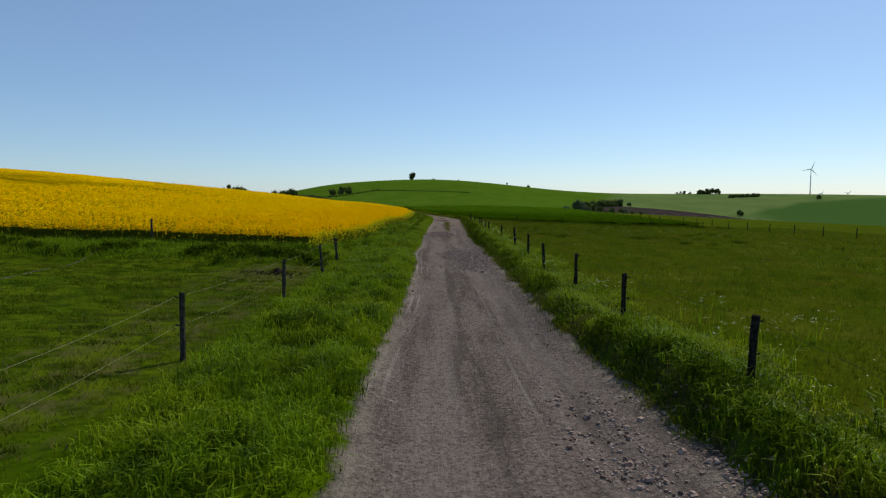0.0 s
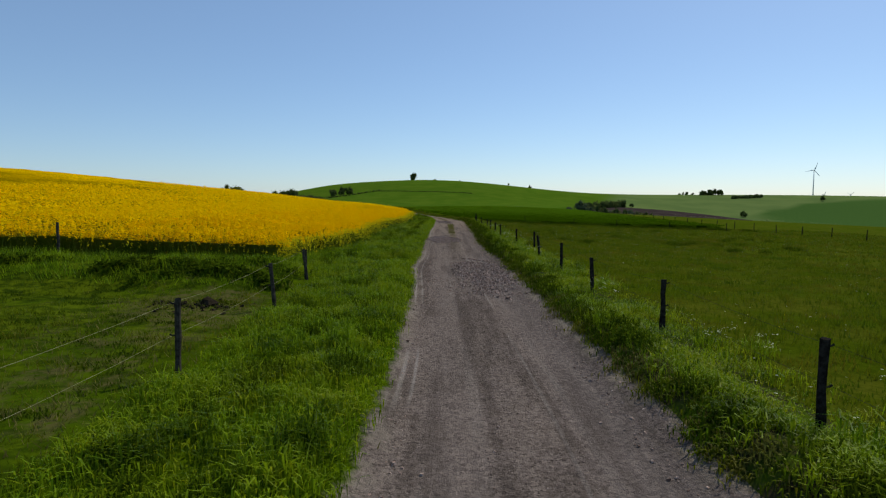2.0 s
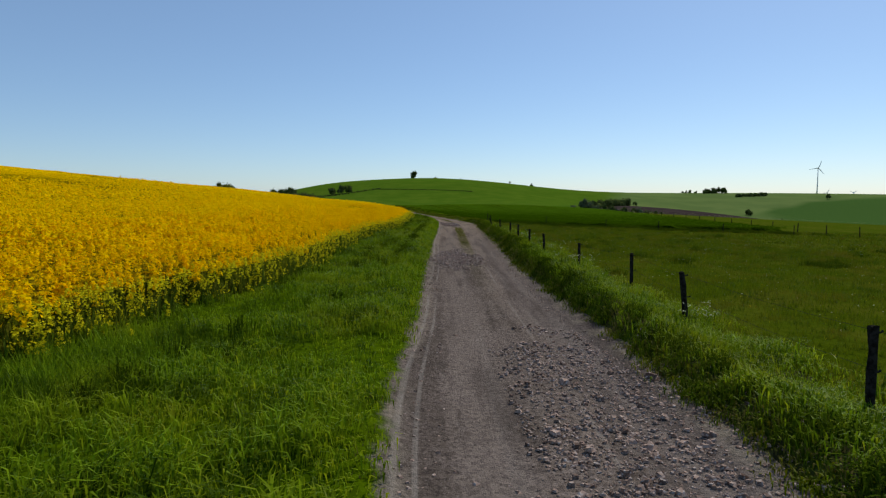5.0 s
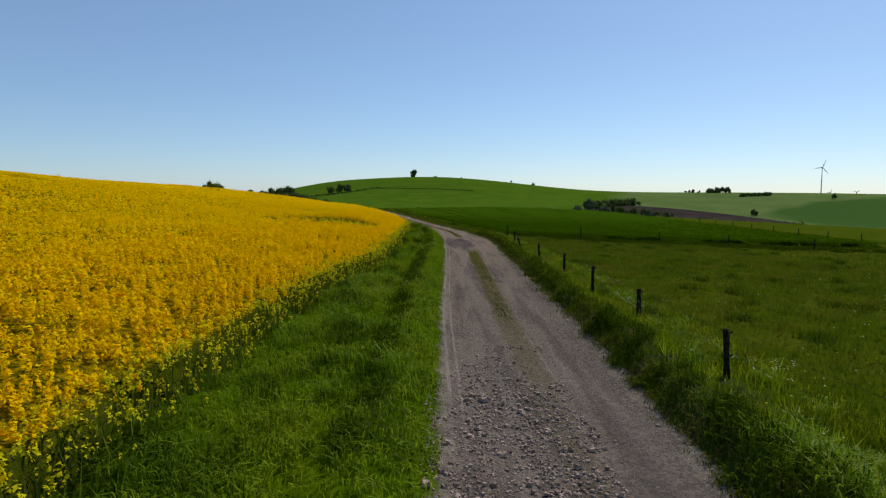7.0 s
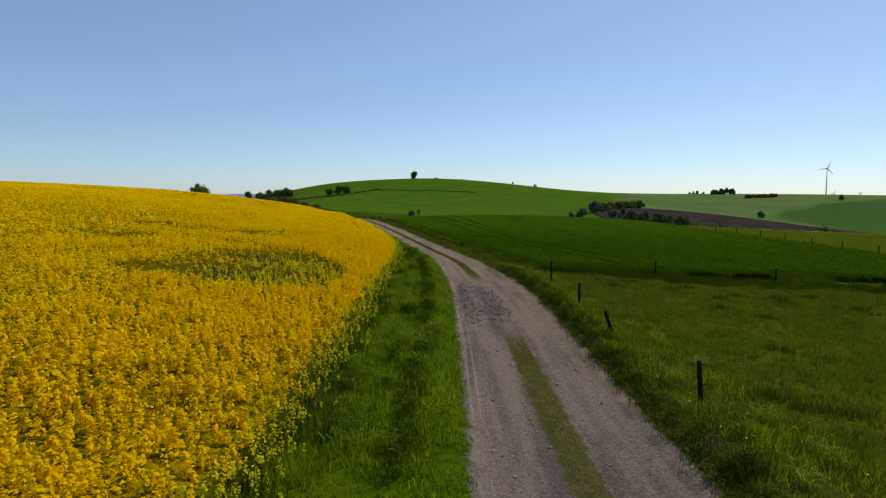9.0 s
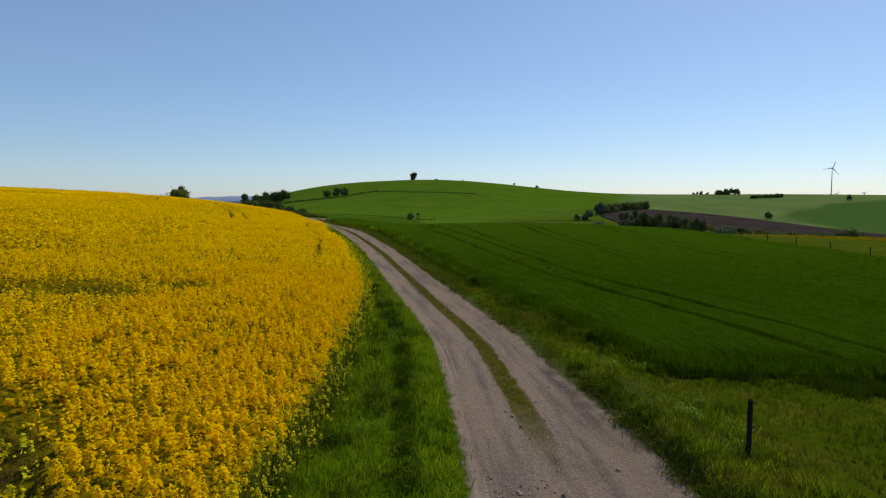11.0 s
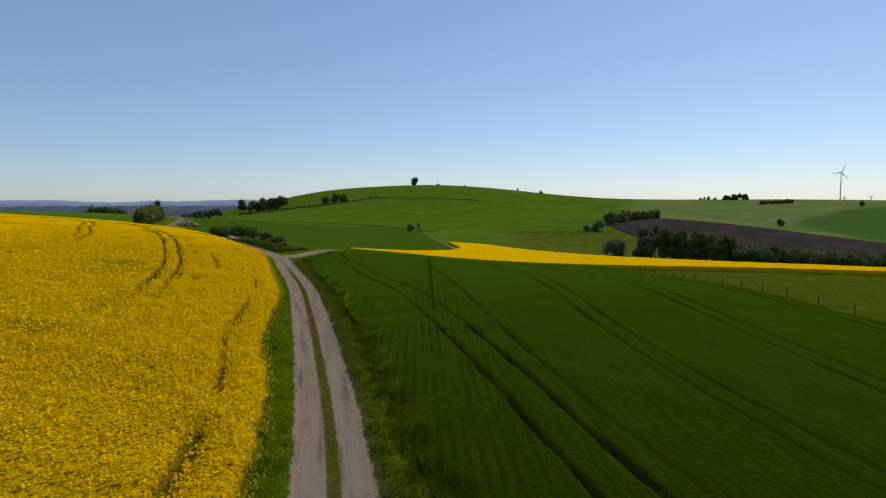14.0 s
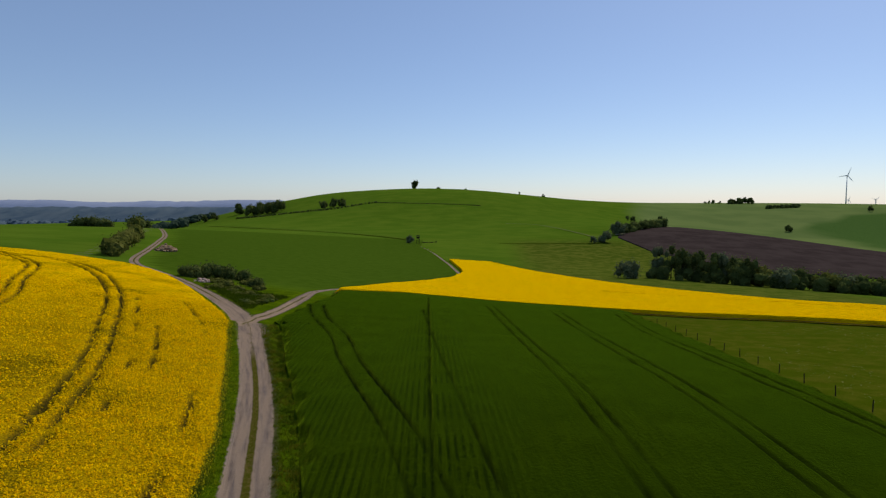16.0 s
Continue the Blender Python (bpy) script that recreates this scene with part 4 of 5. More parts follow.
# ---- grass: verges, pasture, meadow ----
def verge(y0, y1, o0, o1, density, height, width, material, label, count=4):
    n = int((y1 - y0) * abs(o1 - o0) * density)
    y = rng.uniform(y0, y1, n)
    o = rng.uniform(o0, o1, n)
    x = np.interp(y, track_line[:, 1], track_line[:, 0]) + o
    groove = np.exp(-(((o + 3.0) / 0.2) ** 2)) * ease(35, 45, y) * (1 - ease(95, 115, y))
    tall = (1 - 0.85 * groove) * (0.75 + 0.45 * grain(x, y, 1.6, 51) + 0.35 * grain(x, y, 0.55, 52))
    k = (x > rape_edge(y) - 0.3) | (y < 28.6)
    k &= rng.random(n) < 0.35 + 0.75 * tall
    k &= (np.abs(o) > 0.5) | (y < 76) | (y > 91)
    k &= np.where(o > 0.5, o > np.where(y < 97, bank_foot(y) + np.interp(y, [8, 12, 34, 40], [0.28, 0.05, 0.05, 0.25]), 1.7), (np.abs(o) / (1 + widen(y)) > 1.70) | (np.abs(o) < 0.5))
    x, y, tall, o = x[k], y[k], tall[k], o[k]
    edge = 0.65 + 0.35 * ease(1.7, 2.2, np.abs(o) / (1 + widen(y)))
    return blades("verge_grass", x, y, land(x, y), height * np.clip(tall, 0.25, 1.6) * edge, width, 0.55, material, label, "grass", count, 0.07, y1 < 61)


verge(-3, 24, -4.7, -1.75, 110, 0.27, 0.0085, GRASS, "lush green verge grass beside the track")
verge(24, 60, -7.4, -1.75, 70, 0.27, 0.0095, GRASS, "lush green verge grass beside the track")
verge(60, 110, -5.6, -1.7, 45, 0.28, 0.0125, GRASS, "lush green verge grass beside the track")
verge(110, 225, -4.2, -1.6, 28, 0.27, 0.022, GRASS, "lush green verge grass beside the track")
verge(-3, 45, 1.75, 4.2, 80, 0.28, 0.0085, GRASS, "tall rank grass along the fence and track")
verge(45, 100, 1.75, 5.2, 45, 0.30, 0.0115, MEADOW, "tall rank grass along the fence and track")
verge(100, 225, 1.6, 4.6, 30, 0.26, 0.026, MEADOW, "yellowish verge grass between track and wheat")
verge(97, 225, 1.7, 2.4, 30, 0.14, 0.014, DRY, "dry grass at the edge of the gravel", 3)
# brighter blades put the glow of backlit grass into the colour
verge(4, 45, 2.3, 4.6, 55, 0.24, 0.0085, LIGHT, "bright yellow-green grass on the bank")
verge(45, 100, 2.5, 5.0, 42, 0.26, 0.0115, LIGHT, "bright yellow-green grass on the bank")
verge(8, 60, -4.6, -1.8, 32, 0.24, 0.0090, LIGHT, "bright yellow-green grass in the verge")
verge(60, 225, -4.6, -1.8, 14, 0.24, 0.0160, LIGHT, "bright yellow-green grass in the verge")
verge(-3, 100, -2.2, -1.6, 14, 0.10, 0.010, DRY, "dry grass at the edge of the gravel", 3)
verge(52, 225, -0.12, 0.25, 60, 0.09, 0.014, DRY, "short dry grass on the crown of the track", 3)
for x0, x1, y0, y1, density, h, w in ((5.6, 20, -2, 50, 23, 0.16, 0.013), (20, 48, -2, 60, 5, 0.22, 0.025), (5.6, 26, 50, 97, 16, 0.21, 0.018), (26, 60, 60, 97, 3.5, 0.25, 0.03)):
    x, y = scatter(x0, x1, y0, y1, density)
    h = h * np.clip(0.85 + 0.25 * grain(x, y, 2.2, 61) + 0.15 * grain(x, y, 0.7, 66), 0.3, 1.6)
    blades("meadow_grass", x, y, land(x, y), h, w, 0.5, MEADOW, "yellow-green meadow grass with seed heads", "grass", 4, 0.09)
x, y = scatter(-24, -2.6, -2, 21, 38)
blades("pasture_grass", x, y, land(x, y), 0.075 * np.clip(1 + 1.3 * grain(x, y, 0.45, 62), 0.15, 2.4), 0.010, 0.9, MEADOW, "short grazed pasture grass", "grass", 3, 0.09)
x, y = scatter(-6.5, -2.6, -2, 24, 22)
k = rng.random(len(x)) < 0.5 + 0.5 * grain(x, y, 1.5, 63)
blades("dry_grass", x[k], y[k], land(x[k], y[k]), np.full(k.sum(), 0.11), 0.010, 1.0, DRY, "trampled dry grass along the fence", "grass", 3, 0.10)
x, y = scatter(-46, -3.2, 21, 28.6, 26)
blades("bank_grass", x, y, land(x, y), 0.30 * np.clip(0.8 + 0.6 * grain(x, y, 1.3, 64), 0.3, 1.6) * (1 - 0.55 * ease(25.0, 26.5, y)), 0.014, 0.6, GRASS, "rank dark grass on the bank below the rape", "grass", 4, 0.09)
x, y = scatter(-9, -3, 26, 31, 60)
k = (x > rape_edge(y) - 0.4) | (y < 28.8)
blades("bank_grass", x[k], y[k], land(x[k], y[k]), np.full(k.sum(), 0.32), 0.012, 0.6, GRASS, "rank dark grass on the bank below the rape", "grass", 4, 0.09)


def tussocks(y0, y1, o0, o1, n, height, material, label):
    """Dense tall clumps of grass."""
    y, o = rng.uniform(y0, y1, n), rng.uniform(o0, o1, n)
    o = np.where(o > -1, o + bank_foot(y) + 0.10 * grain(y, y, 0.9, 53), o)
    x = np.interp(y, track_line[:, 1], track_line[:, 0]) + o
    k = x > rape_edge(y) + 0.2
    x, y = np.repeat(x[k], 26), np.repeat(y[k], 26)
    x, y = x + rng.normal(0, 0.13, len(x)), y + rng.normal(0, 0.13, len(x))
    return blades("tussock_grass", x, y, land(x, y), np.full(len(x), height) * rng.uniform(0.6, 1.15, len(x)), 0.0095, 0.55, material, label, "grass", 3, 0.05, True)


# dark rank blades along the bank carry part of its shade in their colour
tussocks(10, 36, 0.10, 0.6, 60, 0.26, RANK, "low dark tussocks at the edge of the track")
tussocks(36, 60, 0.14, 0.65, 95, 0.29, RANK, "tall dark tussocks at the edge of the track")
tussocks(-2, 10, 0.28, 0.85, 150, 0.27, RANK, "tall dark tussocks at the edge of the track")
tussocks(-2, 12, 0.22, 0.8, 100, 0.24, GRASS, "ragged green tufts hanging over the gravel")
tussocks(60, 97, 0.14, 0.7, 95, 0.33, RANK, "tall dark tussocks at the edge of the track")
tussocks(-2, 100, 1.1, 2.8, 70, 0.42, GRASS, "tall dark tussocks along the fence")
# dark blades here stand in for the shadow along the rut
tussocks(44, 112, -2.9, -2.68, 170, 0.30, RANK, "ridge of grass beside an old rut, dark like its shadow")
tussocks(24, 110, -5.5, -3.4, 90, 0.40, RANK, "tall dark tussocks in the verge beside the rape")
tussocks(24, 110, -5.5, -2.2, 110, 0.40, GRASS, "tall tussocks in the verge beside the rape")
tussocks(-2, 24, -4.2, -2.2, 60, 0.30, RANK, "dark tussocks in the verge beside the pasture")
tussocks(-2, 24, -4.2, -2.2, 60, 0.36, GRASS, "tall tussocks in the verge beside the pasture")
for material, height, n, label in ((DRY, 0.10, 420, "short dry tufts at the foot of the bank"), (MEADOW, 0.13, 420, "short yellowish tufts at the foot of the bank"), (RANK, 0.20, 170, "dark tufts at the foot of the bank")):
    tussocks(-2, 97, -0.06, 0.30, n, height, material, label)
x, y = scatter(-45, -3.2, 21.0, 24.4, 4.4)
k = grain(x, y, 2.0, 65) + 0.35 * (np.abs(y - 22.4) < 0.9) > -0.22
x, y = x[k], y[k]
x, y = np.repeat(x, 20), np.repeat(y, 20)
x, y = x + rng.normal(0, 0.18, len(x)), y + rng.normal(0, 0.14, len(x))
blades("brambles", x, y, land(x, y), 0.24 * rng.uniform(0.3, 1.2, len(x)), 0.040, 1.1, BRAMBLE, "dark brambles and nettles on the bank", "brambles", 2, 0.07, True)

# small dark tufts that the cattle leave
x, y = scatter(-30, -3.4, -2, 21, 1.5)
x, y = np.repeat(x, 14), np.repeat(y, 14)
x, y = x + rng.normal(0, 0.20, len(x)), y + rng.normal(0, 0.09, len(x))
blades("pasture_tufts", x, y, land(x, y), 0.075 * rng.uniform(0.4, 1.2, len(x)), 0.016, 1.0, RANK, "small dark tufts in the grazed pasture", "grass", 3, 0.04)
x, y = scatter(5.8, 30, 40, 97, 0.07)
x, y = np.repeat(x, 44), np.repeat(y, 44)
x, y = x + rng.normal(0, 0.24, len(x)), y + rng.normal(0, 0.18, len(x))
blades("meadow_tufts", x, y, land(x, y), 0.28 * rng.uniform(0.4, 1.2, len(x)), 0.012, 0.5, RANK, "dark clumps of coarse grass in the meadow", "grass", 3, 0.05)

# rank clumps between meadow and wheat
x = np.concatenate([rng.uniform(7, 46, 80), rng.uniform(13, 36, 46)])
y = np.where(np.arange(126) < 80, 97.2 - 0.18 * (x - 7) + rng.normal(0, 0.6, 126), 94.6 - 0.2 * (x - 14.5) + rng.normal(0, 0.9, 126))
x, y = np.repeat(x, 60), np.repeat(y, 60)
x, y = x + rng.normal(0, 0.32, len(x)), y + rng.normal(0, 0.25, len(x))
blades("margin_tussocks", x, y, land(x, y), 0.42 * rng.uniform(0.4, 1.2, len(x)), 0.013, 0.5, RANK, "dark rank clumps along the edge of the wheat", "grass", 3, 0.05)

# a dark ragged line of coarse grass where the verge meets the wheat
y = rng.uniform(98, 222, 300)
x = wheat_left(y) - 0.25 + rng.normal(0, 0.22, 300) + 0.25 * grain(y, y, 3.0, 67)
x, y = np.repeat(x, 16), np.repeat(y, 16)
x, y = x + rng.normal(0, 0.16, len(x)), y + rng.normal(0, 0.3, len(x))
blades("margin_tussocks", x, y, land(x, y), 0.30 * rng.uniform(0.4, 1.2, len(x)), 0.016, 0.5, RANK, "dark coarse grass between verge and wheat", "grass", 3, 0.05)

a, b = rng.random((2, 2600))
a, b = np.where(a + b > 1, 1 - a, a), np.where(a + b > 1, 1 - b, b)
x, y = -33.5 - 17 * a + 3 * b, 232 + 27 * a + 24 * b
k = np.minimum(np.abs(beside(track_line, x, y, 14.0)[0]), np.abs(beside(branch_line, x, y, 14.0)[0])) > 2.2
x, y = x[k], y[k]
blades("rough_grass", x, y, land(x, y), rng.uniform(0.25, 0.75, len(x)), 0.045, 0.6, BRAMBLE, "coarse olive grass on the mound at the fork", "grass", 5, 0.20)

# ---- loose stones on the track ----
def stones(name, x, y, size, label, material=STONE, category="gravel"):
    """Angular stones, half sunk."""
    n = len(x)
    z = land(x, y) - 0.008
    base = np.array([(1, 0, 0), (0, 1, 0), (-1, 0, 0), (0, -1, 0), (0.6, 0.2, 0.8), (-0.2, 0.6, 0.8), (-0.6, -0.2, 0.8), (0.2, -0.6, 0.8)], float)
    v = base[None] * rng.uniform(0.7, 1.25, (n, 8, 1)) * size[:, None, None] * np.array([1, 1, 0.7])
    v += rng.normal(0, 0.10, (n, 8, 3)) * size[:, None, None]
    a = rng.uniform(0, 6.28, n)
    c, s = np.cos(a)[:, None], np.sin(a)[:, None]
    v = np.stack([c * v[..., 0] - s * v[..., 1] + x[:, None], s * v[..., 0] + c * v[..., 1] + y[:, None], v[..., 2] + z[:, None] + 0.3 * size[:, None]], -1)
    t = np.array([(0, 1, 5), (0, 5, 4), (1, 2, 6), (1, 6, 5), (2, 3, 7), (2, 7, 6), (3, 0, 4), (3, 4, 7), (4, 5, 6), (4, 6, 7)])
    f = (np.arange(n)[:, None, None] * 8 + t[None]).reshape(-1, 3)
    return tagged(sheet(name, v.reshape(-1, 3), f, material, False), label, category, kind="stuff")


def on_track(y0, y1, o0, o1, n):
    y, o = rng.uniform(y0, y1, n), rng.uniform(o0, o1, n)
    return np.interp(y, track_line[:, 1], track_line[:, 0]) + o, y


for y0, y1, o0, o1, n, size in ((-4, 7.5, 0.3, 2.7, 11000, 0.020), (-2, 60, -1.75, 1.85, 4000, 0.010), (21, 33.2, -0.5, 2.5, 11000, 0.022), (41, 51, -1.9, 0.5, 7000, 0.022), (77.5, 89.5, -2.0, 0.6, 9000, 0.023), (6, 60, 1.2, 2.0, 3000, 0.014), (6, 60, -1.8, -1.3, 1800, 0.014), (60, 130, -1.6, 1.7, 2600, 0.018), (22, 26.5, -1.5, 1.6, 900, 0.02)):
    x, y = on_track(y0, y1, o0, o1, n)
    o = x - np.interp(y, track_line[:, 1], track_line[:, 0])
    u, v = 2 * (y - y0) / (y1 - y0) - 1, 2 * (o - o0) / (o1 - o0) - 1
    fall = 1.1 - u**2 - 0.8 * v**2 if y1 - y0 < 20 else 0.75
    k = fall + 0.45 * grain(x, y, 0.5, 71) + 0.40 * grain(x, y, 1.5, 72) > rng.random(len(x))
    stones("loose_gravel", x[k], y[k], size * rng.lognormal(0, 0.4, k.sum()), "loose angular grey gravel on the track")


x, y = rng.normal(-4.3, 0.5, 240), rng.normal(18.8, 0.32, 240)
stones("earth_clods", x, y, 0.026 * rng.lognormal(0, 0.5, 240), "dark clods of trampled earth in the pasture corner", CLOD, "soil")


# ---- fences ----
def fence_post(fence, x, y, height, lean=(0, 0), radius=0.055, material=WOOD, knobs=2, knob_side=1):
    """A split round post, a little crooked, with screw-in insulators."""
    z = float(land(x, y, None, False)[0])
    bm = bmesh.new()
    n = 6
    path, radii = [], []
    for k in range(n):
        s = k / (n - 1)
        path.append((lean[0] * s * height + random.uniform(-0.008, 0.008), lean[1] * s * height + random.uniform(-0.008, 0.008), -0.3 + s * (height + 0.3)))
        radii.append(radius * random.uniform(0.9, 1.1) * (1.05 - 0.1 * s))
    tube(bm, path, radii, 8)
    for v in bm.verts:
        v.co += Vector((random.uniform(-1, 1), random.uniform(-1, 1), random.uniform(-1, 1) * (2.5 if v.co.z > height * 0.9 else 0.5))) * 0.006
    post = part("post", bm, material, fence)
    post.location = (x, y, z)
    for k in range(knobs):
        s = (0.93, 0.52)[k]
        bm = bmesh.new()
        q = Vector((lean[0] * s * height, lean[1] * s * height, s * height))
        tube(bm, [q, q + Vector((0.085 * knob_side, 0, 0)), q + Vector((0.11 * knob_side, 0, 0.02))], [0.010, 0.011, 0.016], 6)
        part("insulator", bm, BLACK, post, "black screw-in insulator")
    return (Vector((x, y, z)), height, lean)


def wires(fence, posts, heights, side, sag=0.05, radius=0.0035, material=WIRE):
    for s in heights:
        for (a, ha, la), (b, hb, lb) in zip(posts, posts[1:]):
            p = a + Vector((la[0] * s * ha + 0.11 * side, la[1] * s * ha, s * ha))
            q = b + Vector((lb[0] * s * hb + 0.11 * side, lb[1] * s * hb, s * hb))
            bm = bmesh.new()
            tube(bm, [p.lerp(q, t) - Vector((0, 0, sag * 4 * t * (1 - t))) for t in (0, 0.25, 0.5, 0.75, 1)], [radius] * 5, 4)
            part("wire", bm, material, fence)


def fence(label, posts, heights=(0.93, 0.52), side=1, radius=0.055, material=WOOD, knobs=2, wire_radius=0.0025, cord=WIRE):
    holder = new("fence")
    tagged(holder, label, "fence")
    made = [fence_post(holder, x, y, h, lean, radius, material, knobs, side) for x, y, h, lean in posts]
    if heights:
        wires(holder, made, heights, side, radius=wire_radius, material=cord)
    return holder


R = random.Random(5)
fence("row of weathered wooden fence posts along the track, with thin wire",
      [(5.3, 1.2, 1.12, (0, 0)), (5.5, 6.7, 1.15, (0.07, 0)), (5.38, 11.9, 1.15, (0, 0)), (5.5, 17.1, 1.1, (0.02, 0)), (5.5, 22.3, 1.05, (-0.06, 0.02)), (5.65, 27.4, 1.1, (0, 0)), (5.85, 32.8, 1.05, (-0.15, 0.02)), (6.45, 38.2, 1.05, (-0.02, 0)), (6.2, 43.6, 0.95, (0.0, 0)),
       (5.75, 48.2, 1.0, (-0.08, 0)), (5.85, 53.3, 1.0, (-0.02, 0)), (5.9, 58.2, 1.0, (0.02, 0)), (6.1, 63.7, 1.0, (0.0, 0)), (6.1, 69.6, 1.05, (-0.10, 0)), (6.2, 75.9, 0.95, (-0.45, 0.1)), (6.36, 81.9, 1.05, (0.0, 0)), (6.86, 90.7, 1.2, (0.02, 0))], side=1, radius=0.056)
fence("grey wooden pasture fence with two sagging wires",
      [(-2.7, -3.5, 1.1, (0, 0)), (-2.95, 2.4, 1.12, (0.01, 0)), (-2.98, 8.2, 1.12, (0.02, 0)), (-2.74, 13.9, 1.13, (0.04, 0)), (-2.6, 18.9, 1.05, (-0.12, 0.05)), (-2.8, 23.5, 0.95, (-0.15, -0.05))], (0.93, 0.5), -1, 0.045, GREY_WOOD, 2, 0.0032, CORD)
fence("pasture fence below the rape field", [(-2.9, 23.6, 0.9, (0, 0)), (-10.9, 24.6, 1.1, (0, 0)), (-19, 25.2, 1.05, (0.03, 0)), (-27.5, 25.8, 1.05, (-0.03, 0))], (0.93,), -1, 0.045, GREY_WOOD, 1)
fence("cross fence of thin posts between meadow and wheat", [(14.5, 95.6, 1.15, (0.02, 0)), (21.5, 94.2, 1.1, (0.03, 0)), (27.4, 92.8, 1.1, (0, 0)), (34.5, 91.5, 1.1, (0.04, 0)), (42, 90, 1.1, (0, 0))], (0.9,), 1, 0.05, WOOD, 1)
fence("far meadow fence of dark wooden posts", [(float(meadow_fence(y)), y, 1.15, (R.uniform(-0.06, 0.06), 0)) for y in np.arange(52, 258, 5.6)], (), 1, 0.055, WOOD, 0)


# ---- trees and bushes ----
def clump(bm, centre, size, seed, squash=0.85):
    """A ragged knot of foliage."""
    made = bmesh.ops.create_icosphere(bm, subdivisions=2, radius=1.0)["verts"]
    c = Vector(centre)
    for v in made:
        d = v.co.normalized()
        r = size * (1 + 0.35 * noise.noise(d * 2.1 + Vector((seed, 0, 0))) + 0.30 * noise.noise(d * 5.3 + Vector((0, seed, 0))))
        v.co = c + Vector((d.x * r, d.y * r, d.z * r * squash))


def leaves(points, sizes, seed):
    """Small four-cornered leaf sprays round the given points."""
    g = np.random.default_rng(seed)
    n = len(points)
    d = g.normal(0, 1, (n, 3))
    d /= np.linalg.norm(d, axis=1)[:, None]
    e = np.cross(d, g.normal(0, 1, (n, 3)))
    e /= np.linalg.norm(e, axis=1)[:, None]
    s = np.asarray(sizes)[:, None]
    v = np.stack([points - d * s, points + e * s * 0.6, points + d * s, points - e * s * 0.6], 1)
    return v.reshape(-1, 3), np.arange(n * 4).reshape(-1, 4)


def tree(x, y, height, spread, label, category="tree", name="tree", material=LEAF, seed=1, trunk=0.25, knots=9, group="", bushy=False, sprays=1000, squash=0.8):
    """Trunk with limbs and a crown of ragged knots wrapped in leaf sprays."""
    g = random.Random(seed)
    ob = tagged(new(name), label, category, group)
    ob.location = (x, y, ground_at(x, y))
    bm = bmesh.new()
    top = height * (0.45 if not bushy else 0.3)
    tube(bm, [(0, 0, -0.4), (0.1 * g.uniform(-1, 1), 0.1 * g.uniform(-1, 1), top * 0.5), (0.2 * g.uniform(-1, 1), 0, top), (0.3 * g.uniform(-1, 1), 0, height * 0.8)], [trunk, trunk * 0.8, trunk * 0.6, trunk * 0.15], 7)
    centres = []
    for k in range(knots):
        a, r = g.uniform(0, 6.28), spread * math.sqrt(g.uniform(0.02, 1)) * 0.62
        lo = 0.16 if bushy else 0.26
        z = height * (lo + (0.86 - lo) * g.random()) * (1 - 0.25 * (r / spread) ** 2)
        size = spread * g.uniform(0.26, 0.46)
        centres.append((Vector((r * math.cos(a), r * math.sin(a), z)), size))
        tube(bm, [(0, 0, top * g.uniform(0.5, 1)), (0.5 * r * math.cos(a), 0.5 * r * math.sin(a), (top + z) / 2), (r * math.cos(a), r * math.sin(a), z)], [trunk * 0.35, trunk * 0.22, trunk * 0.08], 5)
    centres.append((Vector((0, 0, height * 0.82)), spread * 0.38))
    part("trunk", bm, BARK, ob)
    bm = bmesh.new()
    for c, size in centres:
        clump(bm, c, size * 0.74, g.uniform(0, 50), squash)
    inner = bpy.data.meshes.new("crown")
    bm.to_mesh(inner)
    bm.free()
    pv = np.empty(len(inner.vertices) * 3)
    inner.vertices.foreach_get("co", pv)
    pf = np.array([p.vertices[:] for p in inner.polygons])
    pv = pv.reshape(-1, 3)
    pv[:, 2] *= 0.95 * height / pv[:, 2].max()
    pv[:, :2] *= 0.95 * spread / 2 / np.abs(pv[:, :2]).max()
    bpy.data.meshes.remove(inner)
    h = np.random.default_rng(seed)
    pick = h.integers(0, len(pv), sprays)
    mid = np.array([0, 0, height * 0.55])
    pts = pv[pick] + h.normal(0, 0.12 * spread / 2, (sprays, 3)) + (pv[pick] - mid) * 0.04
    pts[:, 2] = np.maximum(pts[:, 2], 0.05)
    lv, lf = leaves(pts, h.uniform(0.05, 0.12, sprays) * spread * 0.45, seed)
    tri = np.concatenate([lf[:, [0, 1, 2]], lf[:, [0, 2, 3]]]) + len(pv)
    crown = sheet("crown", np.concatenate([pv, lv]), np.concatenate([pf, tri]), material, False)
    crown.parent = ob
    return ob


def bush(x, y, height, spread, label, **kw):
    return tree(x, y, height, spread, label, "bush", "bush", bushy=True, trunk=0.08, **kw)


